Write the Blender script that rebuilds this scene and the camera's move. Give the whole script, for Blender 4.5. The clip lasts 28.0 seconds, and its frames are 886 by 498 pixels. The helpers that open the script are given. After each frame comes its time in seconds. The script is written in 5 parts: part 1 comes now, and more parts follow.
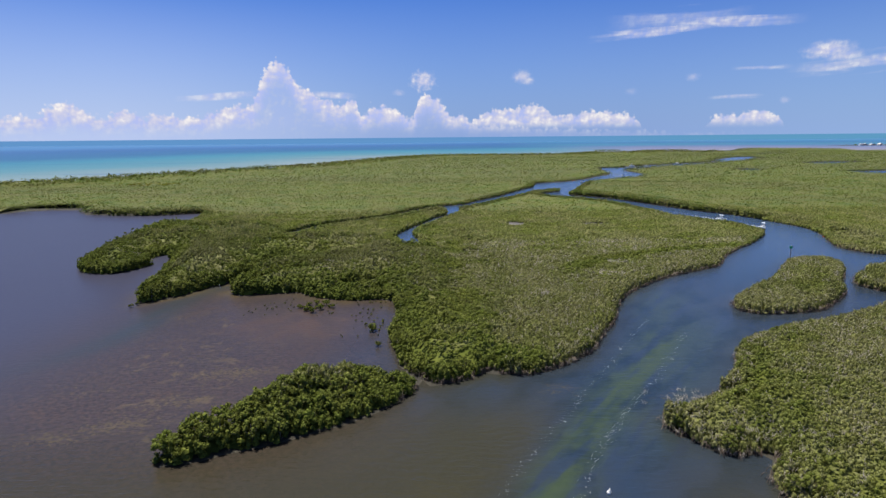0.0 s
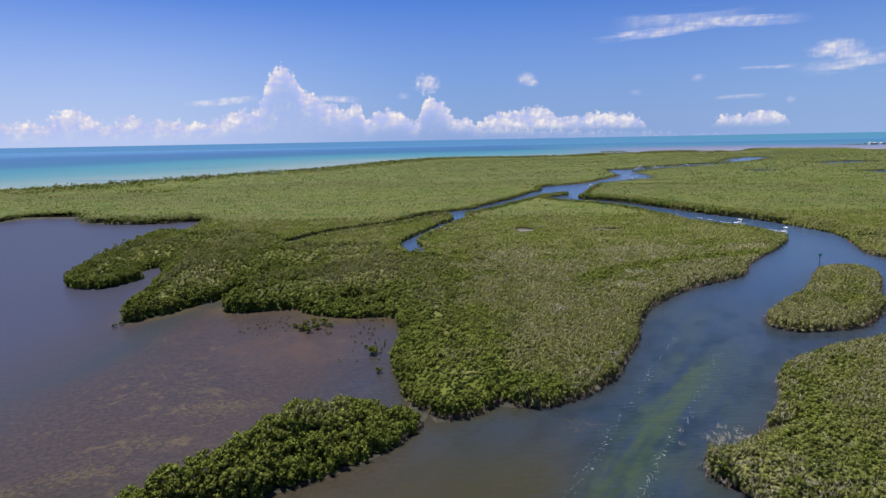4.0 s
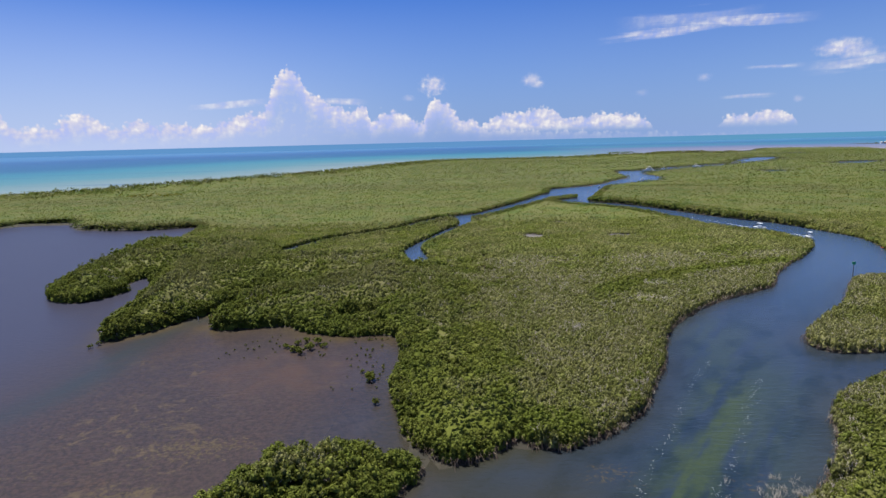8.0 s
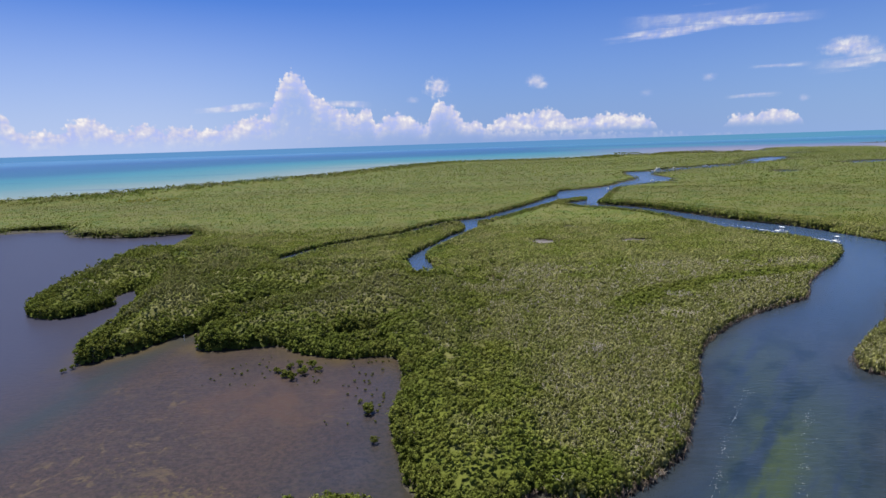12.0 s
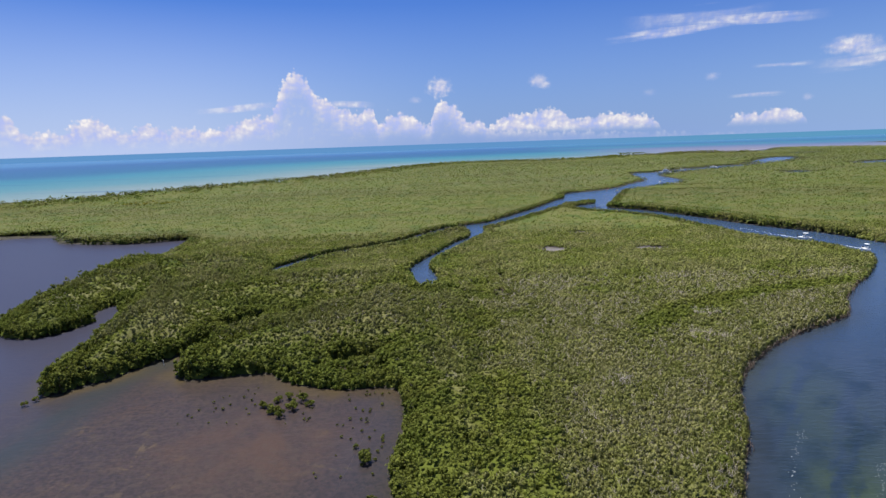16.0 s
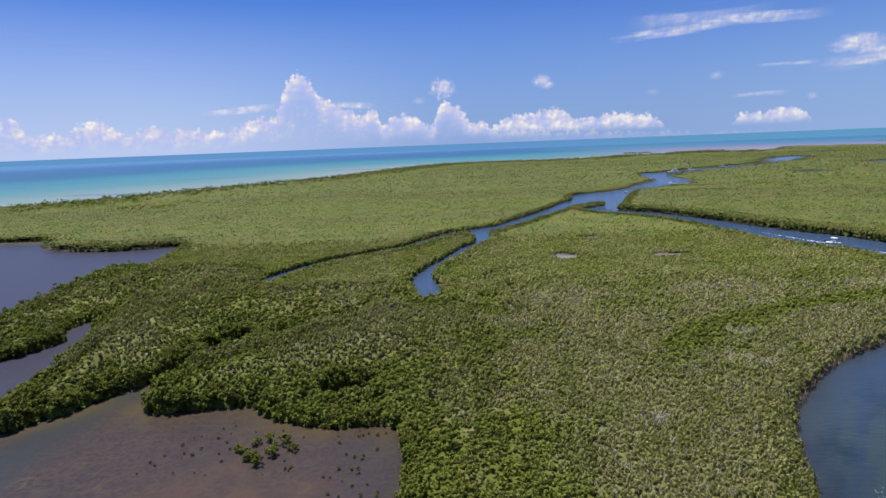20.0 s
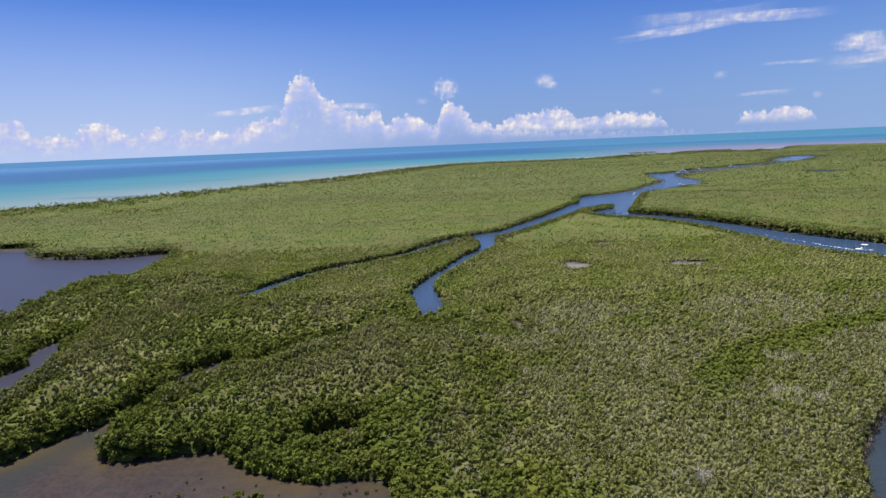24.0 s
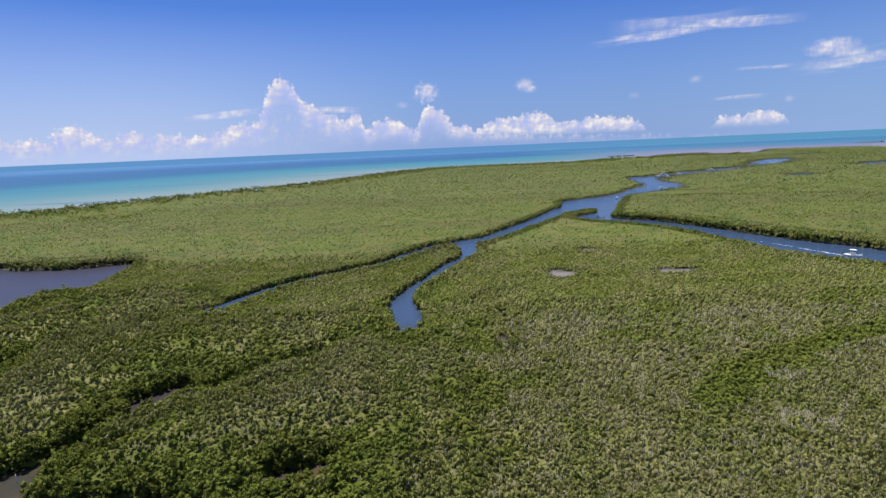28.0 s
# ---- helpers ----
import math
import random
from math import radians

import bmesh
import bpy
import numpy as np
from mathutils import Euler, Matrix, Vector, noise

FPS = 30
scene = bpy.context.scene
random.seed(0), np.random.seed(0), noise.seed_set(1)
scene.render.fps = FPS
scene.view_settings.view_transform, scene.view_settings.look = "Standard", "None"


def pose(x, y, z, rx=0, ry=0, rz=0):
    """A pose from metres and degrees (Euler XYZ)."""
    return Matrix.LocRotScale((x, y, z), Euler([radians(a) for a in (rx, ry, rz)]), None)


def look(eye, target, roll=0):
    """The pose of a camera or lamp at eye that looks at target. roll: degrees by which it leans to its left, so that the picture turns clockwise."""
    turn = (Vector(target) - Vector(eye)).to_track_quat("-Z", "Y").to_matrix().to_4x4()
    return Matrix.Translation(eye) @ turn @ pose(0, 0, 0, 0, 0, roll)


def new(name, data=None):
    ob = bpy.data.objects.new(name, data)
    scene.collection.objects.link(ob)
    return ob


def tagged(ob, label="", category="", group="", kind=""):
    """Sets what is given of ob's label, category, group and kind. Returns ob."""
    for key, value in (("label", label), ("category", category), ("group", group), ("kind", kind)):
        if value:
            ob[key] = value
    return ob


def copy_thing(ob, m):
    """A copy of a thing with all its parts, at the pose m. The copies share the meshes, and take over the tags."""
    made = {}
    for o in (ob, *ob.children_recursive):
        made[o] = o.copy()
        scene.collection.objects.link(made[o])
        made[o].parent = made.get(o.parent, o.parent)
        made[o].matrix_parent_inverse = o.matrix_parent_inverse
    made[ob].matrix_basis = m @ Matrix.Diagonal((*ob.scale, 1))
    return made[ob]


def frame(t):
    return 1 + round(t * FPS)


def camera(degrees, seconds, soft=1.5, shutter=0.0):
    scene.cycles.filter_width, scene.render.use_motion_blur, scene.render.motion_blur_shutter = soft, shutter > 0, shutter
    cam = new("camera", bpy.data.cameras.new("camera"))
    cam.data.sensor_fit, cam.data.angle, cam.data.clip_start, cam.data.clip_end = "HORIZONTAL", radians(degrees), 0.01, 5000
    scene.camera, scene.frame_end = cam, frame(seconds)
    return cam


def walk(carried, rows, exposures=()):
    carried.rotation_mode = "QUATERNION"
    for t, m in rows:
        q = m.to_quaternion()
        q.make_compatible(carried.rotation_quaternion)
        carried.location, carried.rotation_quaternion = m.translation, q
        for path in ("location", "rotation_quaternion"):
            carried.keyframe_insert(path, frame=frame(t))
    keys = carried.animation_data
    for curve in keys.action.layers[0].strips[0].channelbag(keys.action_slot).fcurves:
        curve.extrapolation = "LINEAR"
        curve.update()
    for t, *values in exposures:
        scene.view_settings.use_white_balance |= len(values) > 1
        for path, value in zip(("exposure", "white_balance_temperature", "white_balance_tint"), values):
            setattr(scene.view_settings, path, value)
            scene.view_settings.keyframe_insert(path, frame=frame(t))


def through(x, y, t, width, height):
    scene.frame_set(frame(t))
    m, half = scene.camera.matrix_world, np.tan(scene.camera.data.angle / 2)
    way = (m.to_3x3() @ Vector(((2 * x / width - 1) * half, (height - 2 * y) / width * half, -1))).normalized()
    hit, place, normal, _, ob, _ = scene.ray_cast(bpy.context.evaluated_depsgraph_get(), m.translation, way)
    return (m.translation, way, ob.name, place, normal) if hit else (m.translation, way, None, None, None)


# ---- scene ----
cam = camera(76.2, 28.0)
# seconds, eye, target, roll
PATH = [
    (0, (0.00, 0.00, 45.00), (-0.00, 98.10, 25.61), -0.53),
    (1, (-0.13, 2.77, 45.37), (-0.35, 100.82, 25.86), -0.60),
    (2, (-0.17, 5.65, 45.58), (-0.72, 103.73, 26.11), -0.91),
    (3, (-0.16, 8.68, 45.38), (-0.94, 106.83, 26.27), -1.00),
    (6, (-0.07, 18.45, 45.46), (-1.58, 116.65, 26.64), -1.26),
    (8, (0.09, 24.62, 45.52), (-1.95, 122.85, 26.90), -1.42),
    (10, (0.16, 30.49, 45.45), (-2.40, 128.75, 27.06), -1.64),
    (12, (-0.40, 37.13, 45.62), (-3.31, 135.39, 27.31), -1.82),
    (15, (-1.17, 47.34, 46.36), (-4.32, 145.60, 28.07), -1.90),
    (17, (-1.75, 54.58, 46.68), (-5.38, 152.83, 28.39), -2.00),
    (19, (-1.91, 62.09, 46.49), (-5.81, 160.35, 28.33), -2.15),
    (21, (-2.03, 69.68, 46.80), (-6.26, 167.93, 28.64), -2.25),
    (24, (-2.03, 80.83, 47.05), (-6.72, 179.07, 28.96), -2.40),
    (26, (-1.88, 88.01, 46.97), (-6.78, 186.27, 29.06), -2.47),
    (26.5, (-1.80, 89.47, 47.09), (-6.54, 187.76, 29.33), -2.49),
    (27, (-1.75, 90.39, 47.09), (-6.33, 188.71, 29.44), -2.47),
    (27.5, (-1.60, 90.76, 47.08), (-4.91, 189.15, 29.52), -2.53),
    (28, (-1.75, 90.78, 47.03), (-3.13, 189.20, 29.42), -2.47),
]
walk(cam, [(t, look(eye, target, roll)) for t, eye, target, roll in PATH])

# ---- world, sun, exposure ----
scene.view_settings.exposure = 0.7
SUN_EL, SUN_AZ = 72.0, -38.0  # degrees above the horizon; clockwise from +y
sun_way = Vector((math.sin(radians(SUN_AZ)) * math.cos(radians(SUN_EL)), math.cos(radians(SUN_AZ)) * math.cos(radians(SUN_EL)), math.sin(radians(SUN_EL))))
sun = new("sun", bpy.data.lights.new("sun", "SUN"))
sun.data.energy, sun.data.angle, sun.data.color = 4.7, radians(0.53), (1.0, 0.95, 0.87)
sun.matrix_world = look(sun_way * 3000, (0, 0, 0))


class Nodes:
    """Short hand for node trees: every method adds a node and returns its output."""

    def __init__(self, tree):
        self.tree, self.nodes, self.links = tree, tree.nodes, tree.links

    def set(self, socket, value):
        if isinstance(value, bpy.types.NodeSocket):
            self.links.new(value, socket)
        else:
            socket.default_value = value

    def math(self, op, a, b=0.0, c=0.0, clamp=False):
        n = self.nodes.new("ShaderNodeMath")
        n.operation, n.use_clamp = op, clamp
        for socket, value in zip(n.inputs, (a, b, c)):
            self.set(socket, value)
        return n.outputs[0]

    def add(self, a, b):
        return self.math("ADD", a, b)

    def sub(self, a, b):
        return self.math("SUBTRACT", a, b)

    def mul(self, a, b):
        return self.math("MULTIPLY", a, b)

    def step(self, v, lo, hi, out_lo=0.0, out_hi=1.0, smooth=True):
        n = self.nodes.new("ShaderNodeMapRange")
        n.interpolation_type = "SMOOTHSTEP" if smooth else "LINEAR"
        for socket, value in zip(n.inputs, (v, lo, hi, out_lo, out_hi)):
            self.set(socket, value)
        return n.outputs[0]

    def noise(self, vector, scale, detail=3.0, rough=0.55, distort=0.0, colour=False):
        n = self.nodes.new("ShaderNodeTexNoise")
        self.set(n.inputs["Vector"], vector)
        n.inputs["Scale"].default_value, n.inputs["Detail"].default_value = scale, detail
        n.inputs["Roughness"].default_value, n.inputs["Distortion"].default_value = rough, distort
        return n.outputs[1 if colour else 0]

    def combine(self, x, y, z):
        n = self.nodes.new("ShaderNodeCombineXYZ")
        for socket, value in zip(n.inputs, (x, y, z)):
            self.set(socket, value)
        return n.outputs[0]

    def split(self, v):
        n = self.nodes.new("ShaderNodeSeparateXYZ")
        self.set(n.inputs[0], v)
        return n.outputs

    def mix(self, fac, a, b):
        n = self.nodes.new("ShaderNodeMix")
        n.data_type = "RGBA"
        self.set(n.inputs[0], fac)
        for socket, value in ((n.inputs[6], a), (n.inputs[7], b)):
            self.set(socket, value if isinstance(value, bpy.types.NodeSocket) else (*value, 1.0))
        return n.outputs[2]

    def ramp(self, fac, stops, mode="LINEAR"):
        n = self.nodes.new("ShaderNodeValToRGB")
        n.color_ramp.interpolation = mode
        e = n.color_ramp.elements
        while len(e) < len(stops):
            e.new(0.5)
        for one, (at, value) in zip(e, stops):
            one.position = at
            one.color = (*value, 1.0) if isinstance(value, tuple) else (value, value, value, 1.0)
        self.set(n.inputs[0], fac)
        return n.outputs[0]

    def position(self):
        return self.nodes.new("ShaderNodeNewGeometry").outputs["Position"]

    def island(self):
        return self.nodes.new("ShaderNodeNewGeometry").outputs["Random Per Island"]

    def attribute(self, name):
        n = self.nodes.new("ShaderNodeAttribute")
        n.attribute_name = name
        return n.outputs["Fac"]


def build_world():
    world = bpy.data.worlds.new("sky")
    scene.world = world
    world.use_nodes = True
    g = Nodes(world.node_tree)
    g.nodes.clear()
    sky = g.nodes.new("ShaderNodeTexSky")
    sky.sky_type, sky.sun_disc = "NISHITA", False
    sky.sun_elevation, sky.sun_rotation = radians(SUN_EL), radians(SUN_AZ)
    sky.air_density, sky.dust_density, sky.ozone_density = 1.0, 0.6, 2.0
    way = g.nodes.new("ShaderNodeTexCoord").outputs["Generated"]
    x, y, z = g.split(way)
    az = g.mul(g.math("ARCTAN2", x, y), 180 / math.pi)
    el = g.mul(g.math("ARCSINE", z), 180 / math.pi)
    flat = g.combine(az, el, 0.0)
    # cumulus: the height of the tops along the azimuth, broken up by billows
    tops_west = ((-60, 1.6), (-41, 2.2), (-39.2, 3.3), (-38.4, 3.1), (-38, 2.2), (-37.3, 1.7), (-36.2, 1.9), (-35.2, 1.7), (-34.1, 2.6), (-32.9, 3.0), (-32.1, 2.6), (-30.9, 2.0), (-29.9, 1.7), (-29.1, 2.5),
                 (-28, 2.5), (-27.2, 1.8), (-26.4, 2.1), (-24.6, 1.9), (-22.4, 1.9), (-21.6, 2.4), (-20.1, 2.8), (-18.8, 3.1), (-17.0, 3.0), (-10, 2.4), (-6, 1.6), (60, -1.8))
    tops = ((-60, -1.8), (-18.6, -1.0), (-18.1, 3.2), (-17.4, 4.4), (-17, 5.6), (-16.3, 6.6), (-15.7, 7.0), (-15, 6.9), (-14.5, 6.4), (-14.1, 5.3), (-13.5, 4.5), (-12.7, 4.4), (-11.9, 3.8), (-10.3, 3.2), (-9.4, 3.3),
            (-8.7, 3.8), (-8.3, 3.2), (-8, 1.9), (-6.8, 2.9), (-6, 3.0), (-4.4, 2.6), (-3.5, 2.3), (-3.1, 1.4), (-2.6, 2.2), (-2.3, 3.7), (-1.4, 4.2), (-0.6, 3.8), (0.3, 2.8), (1.2, 1.7), (2, 2.4), (3, 1.0), (60, -1.8))
    tops_east = ((0.0, -1.0), (2.6, 1.0), (3.4, 1.9), (4.9, 2.5), (7.1, 2.7), (8.7, 3.0), (10.1, 2.7), (10.7, 2.0), (11.9, 1.9), (13.5, 2.1), (14.4, 2.4), (15.1, 1.9), (15.8, 2.5), (16.6, 2.0), (18.1, 1.9), (19.0, 1.1), (19.6, -1.0),
                 (24.0, -1.0), (24.6, 1.2), (25.2, 1.6), (26.9, 1.7), (28.2, 2.1), (29.0, 2.0), (29.6, 1.6), (30.4, 1.2), (31.2, -1.0), (60, -1.0))
    cells = g.nodes.new("ShaderNodeTexVoronoi")
    cells.feature, cells.voronoi_dimensions = "SMOOTH_F1", "2D"
    cells.inputs["Scale"].default_value, cells.inputs["Smoothness"].default_value, cells.inputs["Detail"].default_value = 1.15, 0.30, 1.5
    squat = g.combine(az, g.mul(el, 0.6), 0.0)
    g.set(cells.inputs["Vector"], squat)
    small = g.nodes.new("ShaderNodeTexVoronoi")
    small.feature, small.voronoi_dimensions = "SMOOTH_F1", "2D"
    small.inputs["Scale"].default_value, small.inputs["Smoothness"].default_value = 2.7, 0.25
    g.set(small.inputs["Vector"], flat)
    heads = g.add(g.mul(cells.outputs["Distance"], 0.62), g.mul(small.outputs["Distance"], 0.42))
    fine = g.noise(flat, 1.9, 5.0, 0.55)
    big = g.noise(flat, 0.6, 3.0, 0.5)
    az2 = g.add(az, g.mul(g.sub(fine, 0.5), 0.7))

    def outline(list_of_tops):
        return g.math("MULTIPLY_ADD", g.ramp(g.math("MULTIPLY_ADD", az2, 1 / 120, 0.5), [((a + 60) / 120, (t + 2) / 10) for a, t in list_of_tops]), 10.0, -2.0)

    knobs = g.add(g.mul(g.sub(0.42, heads), 0.9), g.mul(g.sub(fine, 0.5), 0.8))
    top = g.add(g.add(g.math("MAXIMUM", outline(tops), outline(tops_west)), knobs), 0.36)
    under = g.sub(top, el)
    thick = g.mul(g.step(under, 0.3, 3.0, 1.0, 0.30), g.step(el, 0.1, 1.7, 0.12, 1.0))
    bank = g.mul(g.step(under, -0.05, 0.42), thick)
    top_east = g.add(g.add(outline(tops_east), g.mul(knobs, 0.8)), 0.26)
    under_east = g.sub(top_east, el)
    bank_east = g.mul(g.step(under_east, -0.06, 0.25), g.step(el, 0.55, 1.5, 0.0, 0.88))

    def puff(a, e, ra, re, soft=0.5, ragged=1.2):
        d = g.math("SQRT", g.add(g.math("POWER", g.math("DIVIDE", g.sub(az, a), ra), 2.0), g.math("POWER", g.math("DIVIDE", g.sub(el, e), re), 2.0)))
        return g.step(g.sub(d, g.mul(g.sub(fine, 0.5), ragged)), 1.0 + soft * 0.6, 1.0 - soft)

    heaps = g.mul(puff(-1.8, 5.4, 0.95, 0.75, 0.9, 2.2), 0.85)
    for a, e, ra, re, thin in ((7.8, 5.65, 0.75, 0.5, 0.7), (8.4, 5.3, 0.5, 0.35, 0.6), (33.2, 6.65, 1.5, 0.6, 0.8), (34.2, 6.2, 1.3, 0.5, 0.6), (23.2, 5.1, 0.5, 0.3, 0.4), (30.5, 2.85, 0.35, 0.25, 0.4), (18.0, 4.0, 0.5, 0.25, 0.25), (-4.2, 4.3, 0.5, 0.25, 0.4)):
        heaps = g.math("MAXIMUM", heaps, g.mul(puff(a, e, ra, re, 0.9), thin))

    # thin high streaks
    def streak(a, e, long, thick, slope, thin):
        lean = g.sub(el, g.add(e, g.mul(g.sub(az, a), slope)))
        wisp = g.noise(g.combine(g.mul(az, 0.10), g.mul(lean, 0.9), e), 2.0, 3.0, 0.5, 0.3)
        along = g.step(g.math("ABSOLUTE", g.sub(az, a)), long, long * 0.25)
        body = g.step(g.math("ABSOLUTE", g.add(lean, g.mul(g.sub(wisp, 0.5), thick * 3.0))), thick, 0.0)
        return g.mul(g.mul(along, body), thin)

    veil = streak(19.8, 9.15, 6.4, 0.42, 0.03, 0.85)
    for one in ((25.5, 9.55, 6.5, 0.45, -0.05, 0.8), (21.5, 10.1, 6.5, 0.70, -0.02, 0.45), (20.0, 9.7, 5.0, 0.5, 0.0, 0.3), (35.5, 5.5, 5.5, 0.62, 0.05, 0.75), (28.6, 5.6, 2.6, 0.28, -0.02, 0.55), (-20.8, 3.85, 4.2, 0.36, 0.06, 0.7), (26.7, 3.3, 2.4, 0.28, 0.03, 0.65), (-10.8, 4.05, 2.8, 0.34, -0.06, 0.8)):
        veil = g.math("MAXIMUM", veil, streak(*one))
    relief = g.sub(big, g.noise(g.combine(g.add(az, 0.45), g.add(el, -0.6), 0.0), 0.6, 3.0, 0.5))
    relief = g.add(g.mul(relief, 2.0), g.mul(g.sub(fine, g.noise(g.combine(g.add(az, 0.18), g.add(el, -0.25), 0.0), 1.9, 5.0, 0.55)), 1.3))
    lit = g.add(g.add(g.step(under, 2.4, 0.0, 0.34, 0.82), relief), g.mul(g.sub(0.30, heads), 0.9))
    white = g.ramp(lit, [(0.0, (0.285, 0.325, 0.545)), (0.4, (0.36, 0.370, 0.50)), (0.75, (0.455, 0.440, 0.500)), (1.0, (0.57, 0.545, 0.54))])
    cover = g.math("MAXIMUM", g.math("MAXIMUM", bank, bank_east), g.math("MAXIMUM", heaps, g.mul(veil, 0.75)))
    scaled = g.nodes.new("ShaderNodeVectorMath")
    scaled.operation = "SCALE"
    g.set(scaled.inputs[0], sky.outputs[0])
    scaled.inputs[3].default_value = SKY
    # sea air: bluer low in the sky, a pale haze towards the horizon
    # the sky overhead, out of view, is brightened as added fill for the shadows
    air = g.ramp(g.math("DIVIDE", el, 90.0, clamp=True), [(0.0, (0.47, 0.77, 1.50)), (0.16, (0.43, 0.74, 1.49)), (0.4, (1.05, 1.15, 1.40)), (1.0, (1.3, 1.35, 1.5))])
    tinted = g.nodes.new("ShaderNodeVectorMath")
    tinted.operation = "MULTIPLY"
    g.set(tinted.inputs[0], scaled.outputs[0])
    g.set(tinted.inputs[1], air)
    haze = g.mix(g.step(az, -32.0, 4.0), (0.318, 0.380, 0.560), (0.166, 0.246, 0.445))
    haze = g.mix(g.step(az, 16.0, 38.0), haze, (0.185, 0.275, 0.470))
    clear = g.mix(g.mul(g.step(g.math("DIVIDE", g.sub(13.0, el), 13.0, clamp=True), 0.0, 1.0, smooth=False), 0.92), tinted.outputs[0], haze)
    seen = g.mix(cover, clear, white)
    # past the last water that is built, the sea goes on to the horizon
    deep = g.mix(g.step(az, 5.0, 30.0), (0.075, 0.185, 0.36), (0.07, 0.20, 0.33))
    seen = g.mix(g.step(el, -0.02, 0.02, smooth=False), deep, seen)
    out = g.nodes.new("ShaderNodeBackground")
    g.set(out.inputs[0], seen)
    end = g.nodes.new("ShaderNodeOutputWorld")
    g.links.new(out.outputs[0], end.inputs[0])


SKY = 0.046
build_world()


# ---- materials ----
def material(name):
    m = bpy.data.materials.new(name)
    m.use_nodes = True
    g = Nodes(m.node_tree)
    return m, g, g.nodes["Principled BSDF"]


def bump(g, shader, height, strength, distance):
    n = g.nodes.new("ShaderNodeBump")
    n.inputs["Strength"].default_value, n.inputs["Distance"].default_value = strength, distance
    g.set(n.inputs["Height"], height)
    g.links.new(n.outputs[0], shader.inputs["Normal"])


def plain(name, colour, rough=0.5, metal=0.0, wear=0.15, scale=3.0):
    m, g, s = material(name)
    n = g.noise(g.position(), scale, 4.0)
    dark = tuple(c * (1 - wear) for c in colour)
    g.set(s.inputs["Base Color"], g.mix(g.step(n, 0.35, 0.65), dark, colour))
    s.inputs["Roughness"].default_value, s.inputs["Metallic"].default_value = rough, metal
    bump(g, s, n, 0.15, 0.01)
    return m


def leaf_material(name, fresh, dull, pale, through=0.18):
    """Leaves: a patchwork of fresh, dull and pale greens, with each leaf a little different."""
    m, g, s = material(name)
    p = g.position()
    stand = g.noise(p, 0.035, 3.0, 0.6)
    crown = g.noise(p, 0.32, 3.0, 0.65)
    one = g.island()
    c = g.mix(g.step(stand, 0.40, 0.62), fresh, dull)
    broad = g.noise(g.combine(g.mul(g.split(p)[0], 0.35), g.split(p)[1], 0.0), 0.011, 3.0, 0.6)
    c = g.mix(g.step(broad, 0.45, 0.60, 0.0, 0.8), c, tuple(a * 0.66 + b * 0.10 for a, b in zip(dull, pale)))
    patch = g.noise(p, 0.065, 5.0, 0.66)
    c = g.mix(g.step(patch, 0.50, 0.38, 0.0, 0.7), c, tuple(a * b for a, b in zip(fresh, (0.55, 0.74, 0.9))))
    c = g.mix(g.mul(g.step(crown, 0.44, 0.66, 0.0, 0.9), g.step(patch, 0.44, 0.58, 0.15, 1.0)), c, pale)
    dark = g.step(one, 0.0, 1.0, 0.7, 1.25, smooth=False)
    v = g.nodes.new("ShaderNodeVectorMath")
    v.operation = "SCALE"
    g.set(v.inputs[0], c)
    g.set(v.inputs[3], dark)
    g.set(s.inputs["Base Color"], v.outputs[0])
    s.inputs["Roughness"].default_value = 0.6
    s.inputs["Specular IOR Level"].default_value = 0.06
    t = g.nodes.new("ShaderNodeBsdfTranslucent")
    g.set(t.inputs[0], v.outputs[0])
    both = g.nodes.new("ShaderNodeMixShader")
    both.inputs[0].default_value = through
    g.links.new(s.outputs[0], both.inputs[1])
    g.links.new(t.outputs[0], both.inputs[2])
    g.links.new(both.outputs[0], g.nodes["Material Output"].inputs[0])
    return m


def growth_material(name, fresh, lush, dull, pale, through=0.25):
    """Leaves of the near growth: lush green crowns and dry grey-green brush, as each plant is, with each leaf a little different."""
    m, g, s = material(name)
    p = g.position()
    crown = g.noise(p, 0.9, 3.0, 0.65)
    patch = g.noise(p, 0.09, 4.0, 0.62)
    one = g.island()
    green = g.mix(g.step(patch, 0.40, 0.62), fresh, lush)
    dry = g.mix(g.step(crown, 0.40, 0.62), dull, pale)
    dry = g.mix(g.step(patch, 0.54, 0.40, 0.0, 0.7), dry, tuple(0.55 * a + 0.45 * b for a, b in zip(fresh, dull)))
    c = g.mix(g.attribute("fresh"), dry, green)
    v = g.nodes.new("ShaderNodeVectorMath")
    v.operation = "SCALE"
    g.set(v.inputs[0], c)
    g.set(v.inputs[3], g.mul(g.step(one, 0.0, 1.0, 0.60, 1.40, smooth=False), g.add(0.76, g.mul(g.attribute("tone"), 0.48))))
    g.set(s.inputs["Base Color"], v.outputs[0])
    s.inputs["Roughness"].default_value = 0.55
    s.inputs["Specular IOR Level"].default_value = 0.05
    t = g.nodes.new("ShaderNodeBsdfTranslucent")
    g.set(t.inputs[0], v.outputs[0])
    both = g.nodes.new("ShaderNodeMixShader")
    both.inputs[0].default_value = through
    g.links.new(s.outputs[0], both.inputs[1])
    g.links.new(t.outputs[0], both.inputs[2])
    g.links.new(both.outputs[0], g.nodes["Material Output"].inputs[0])
    return m


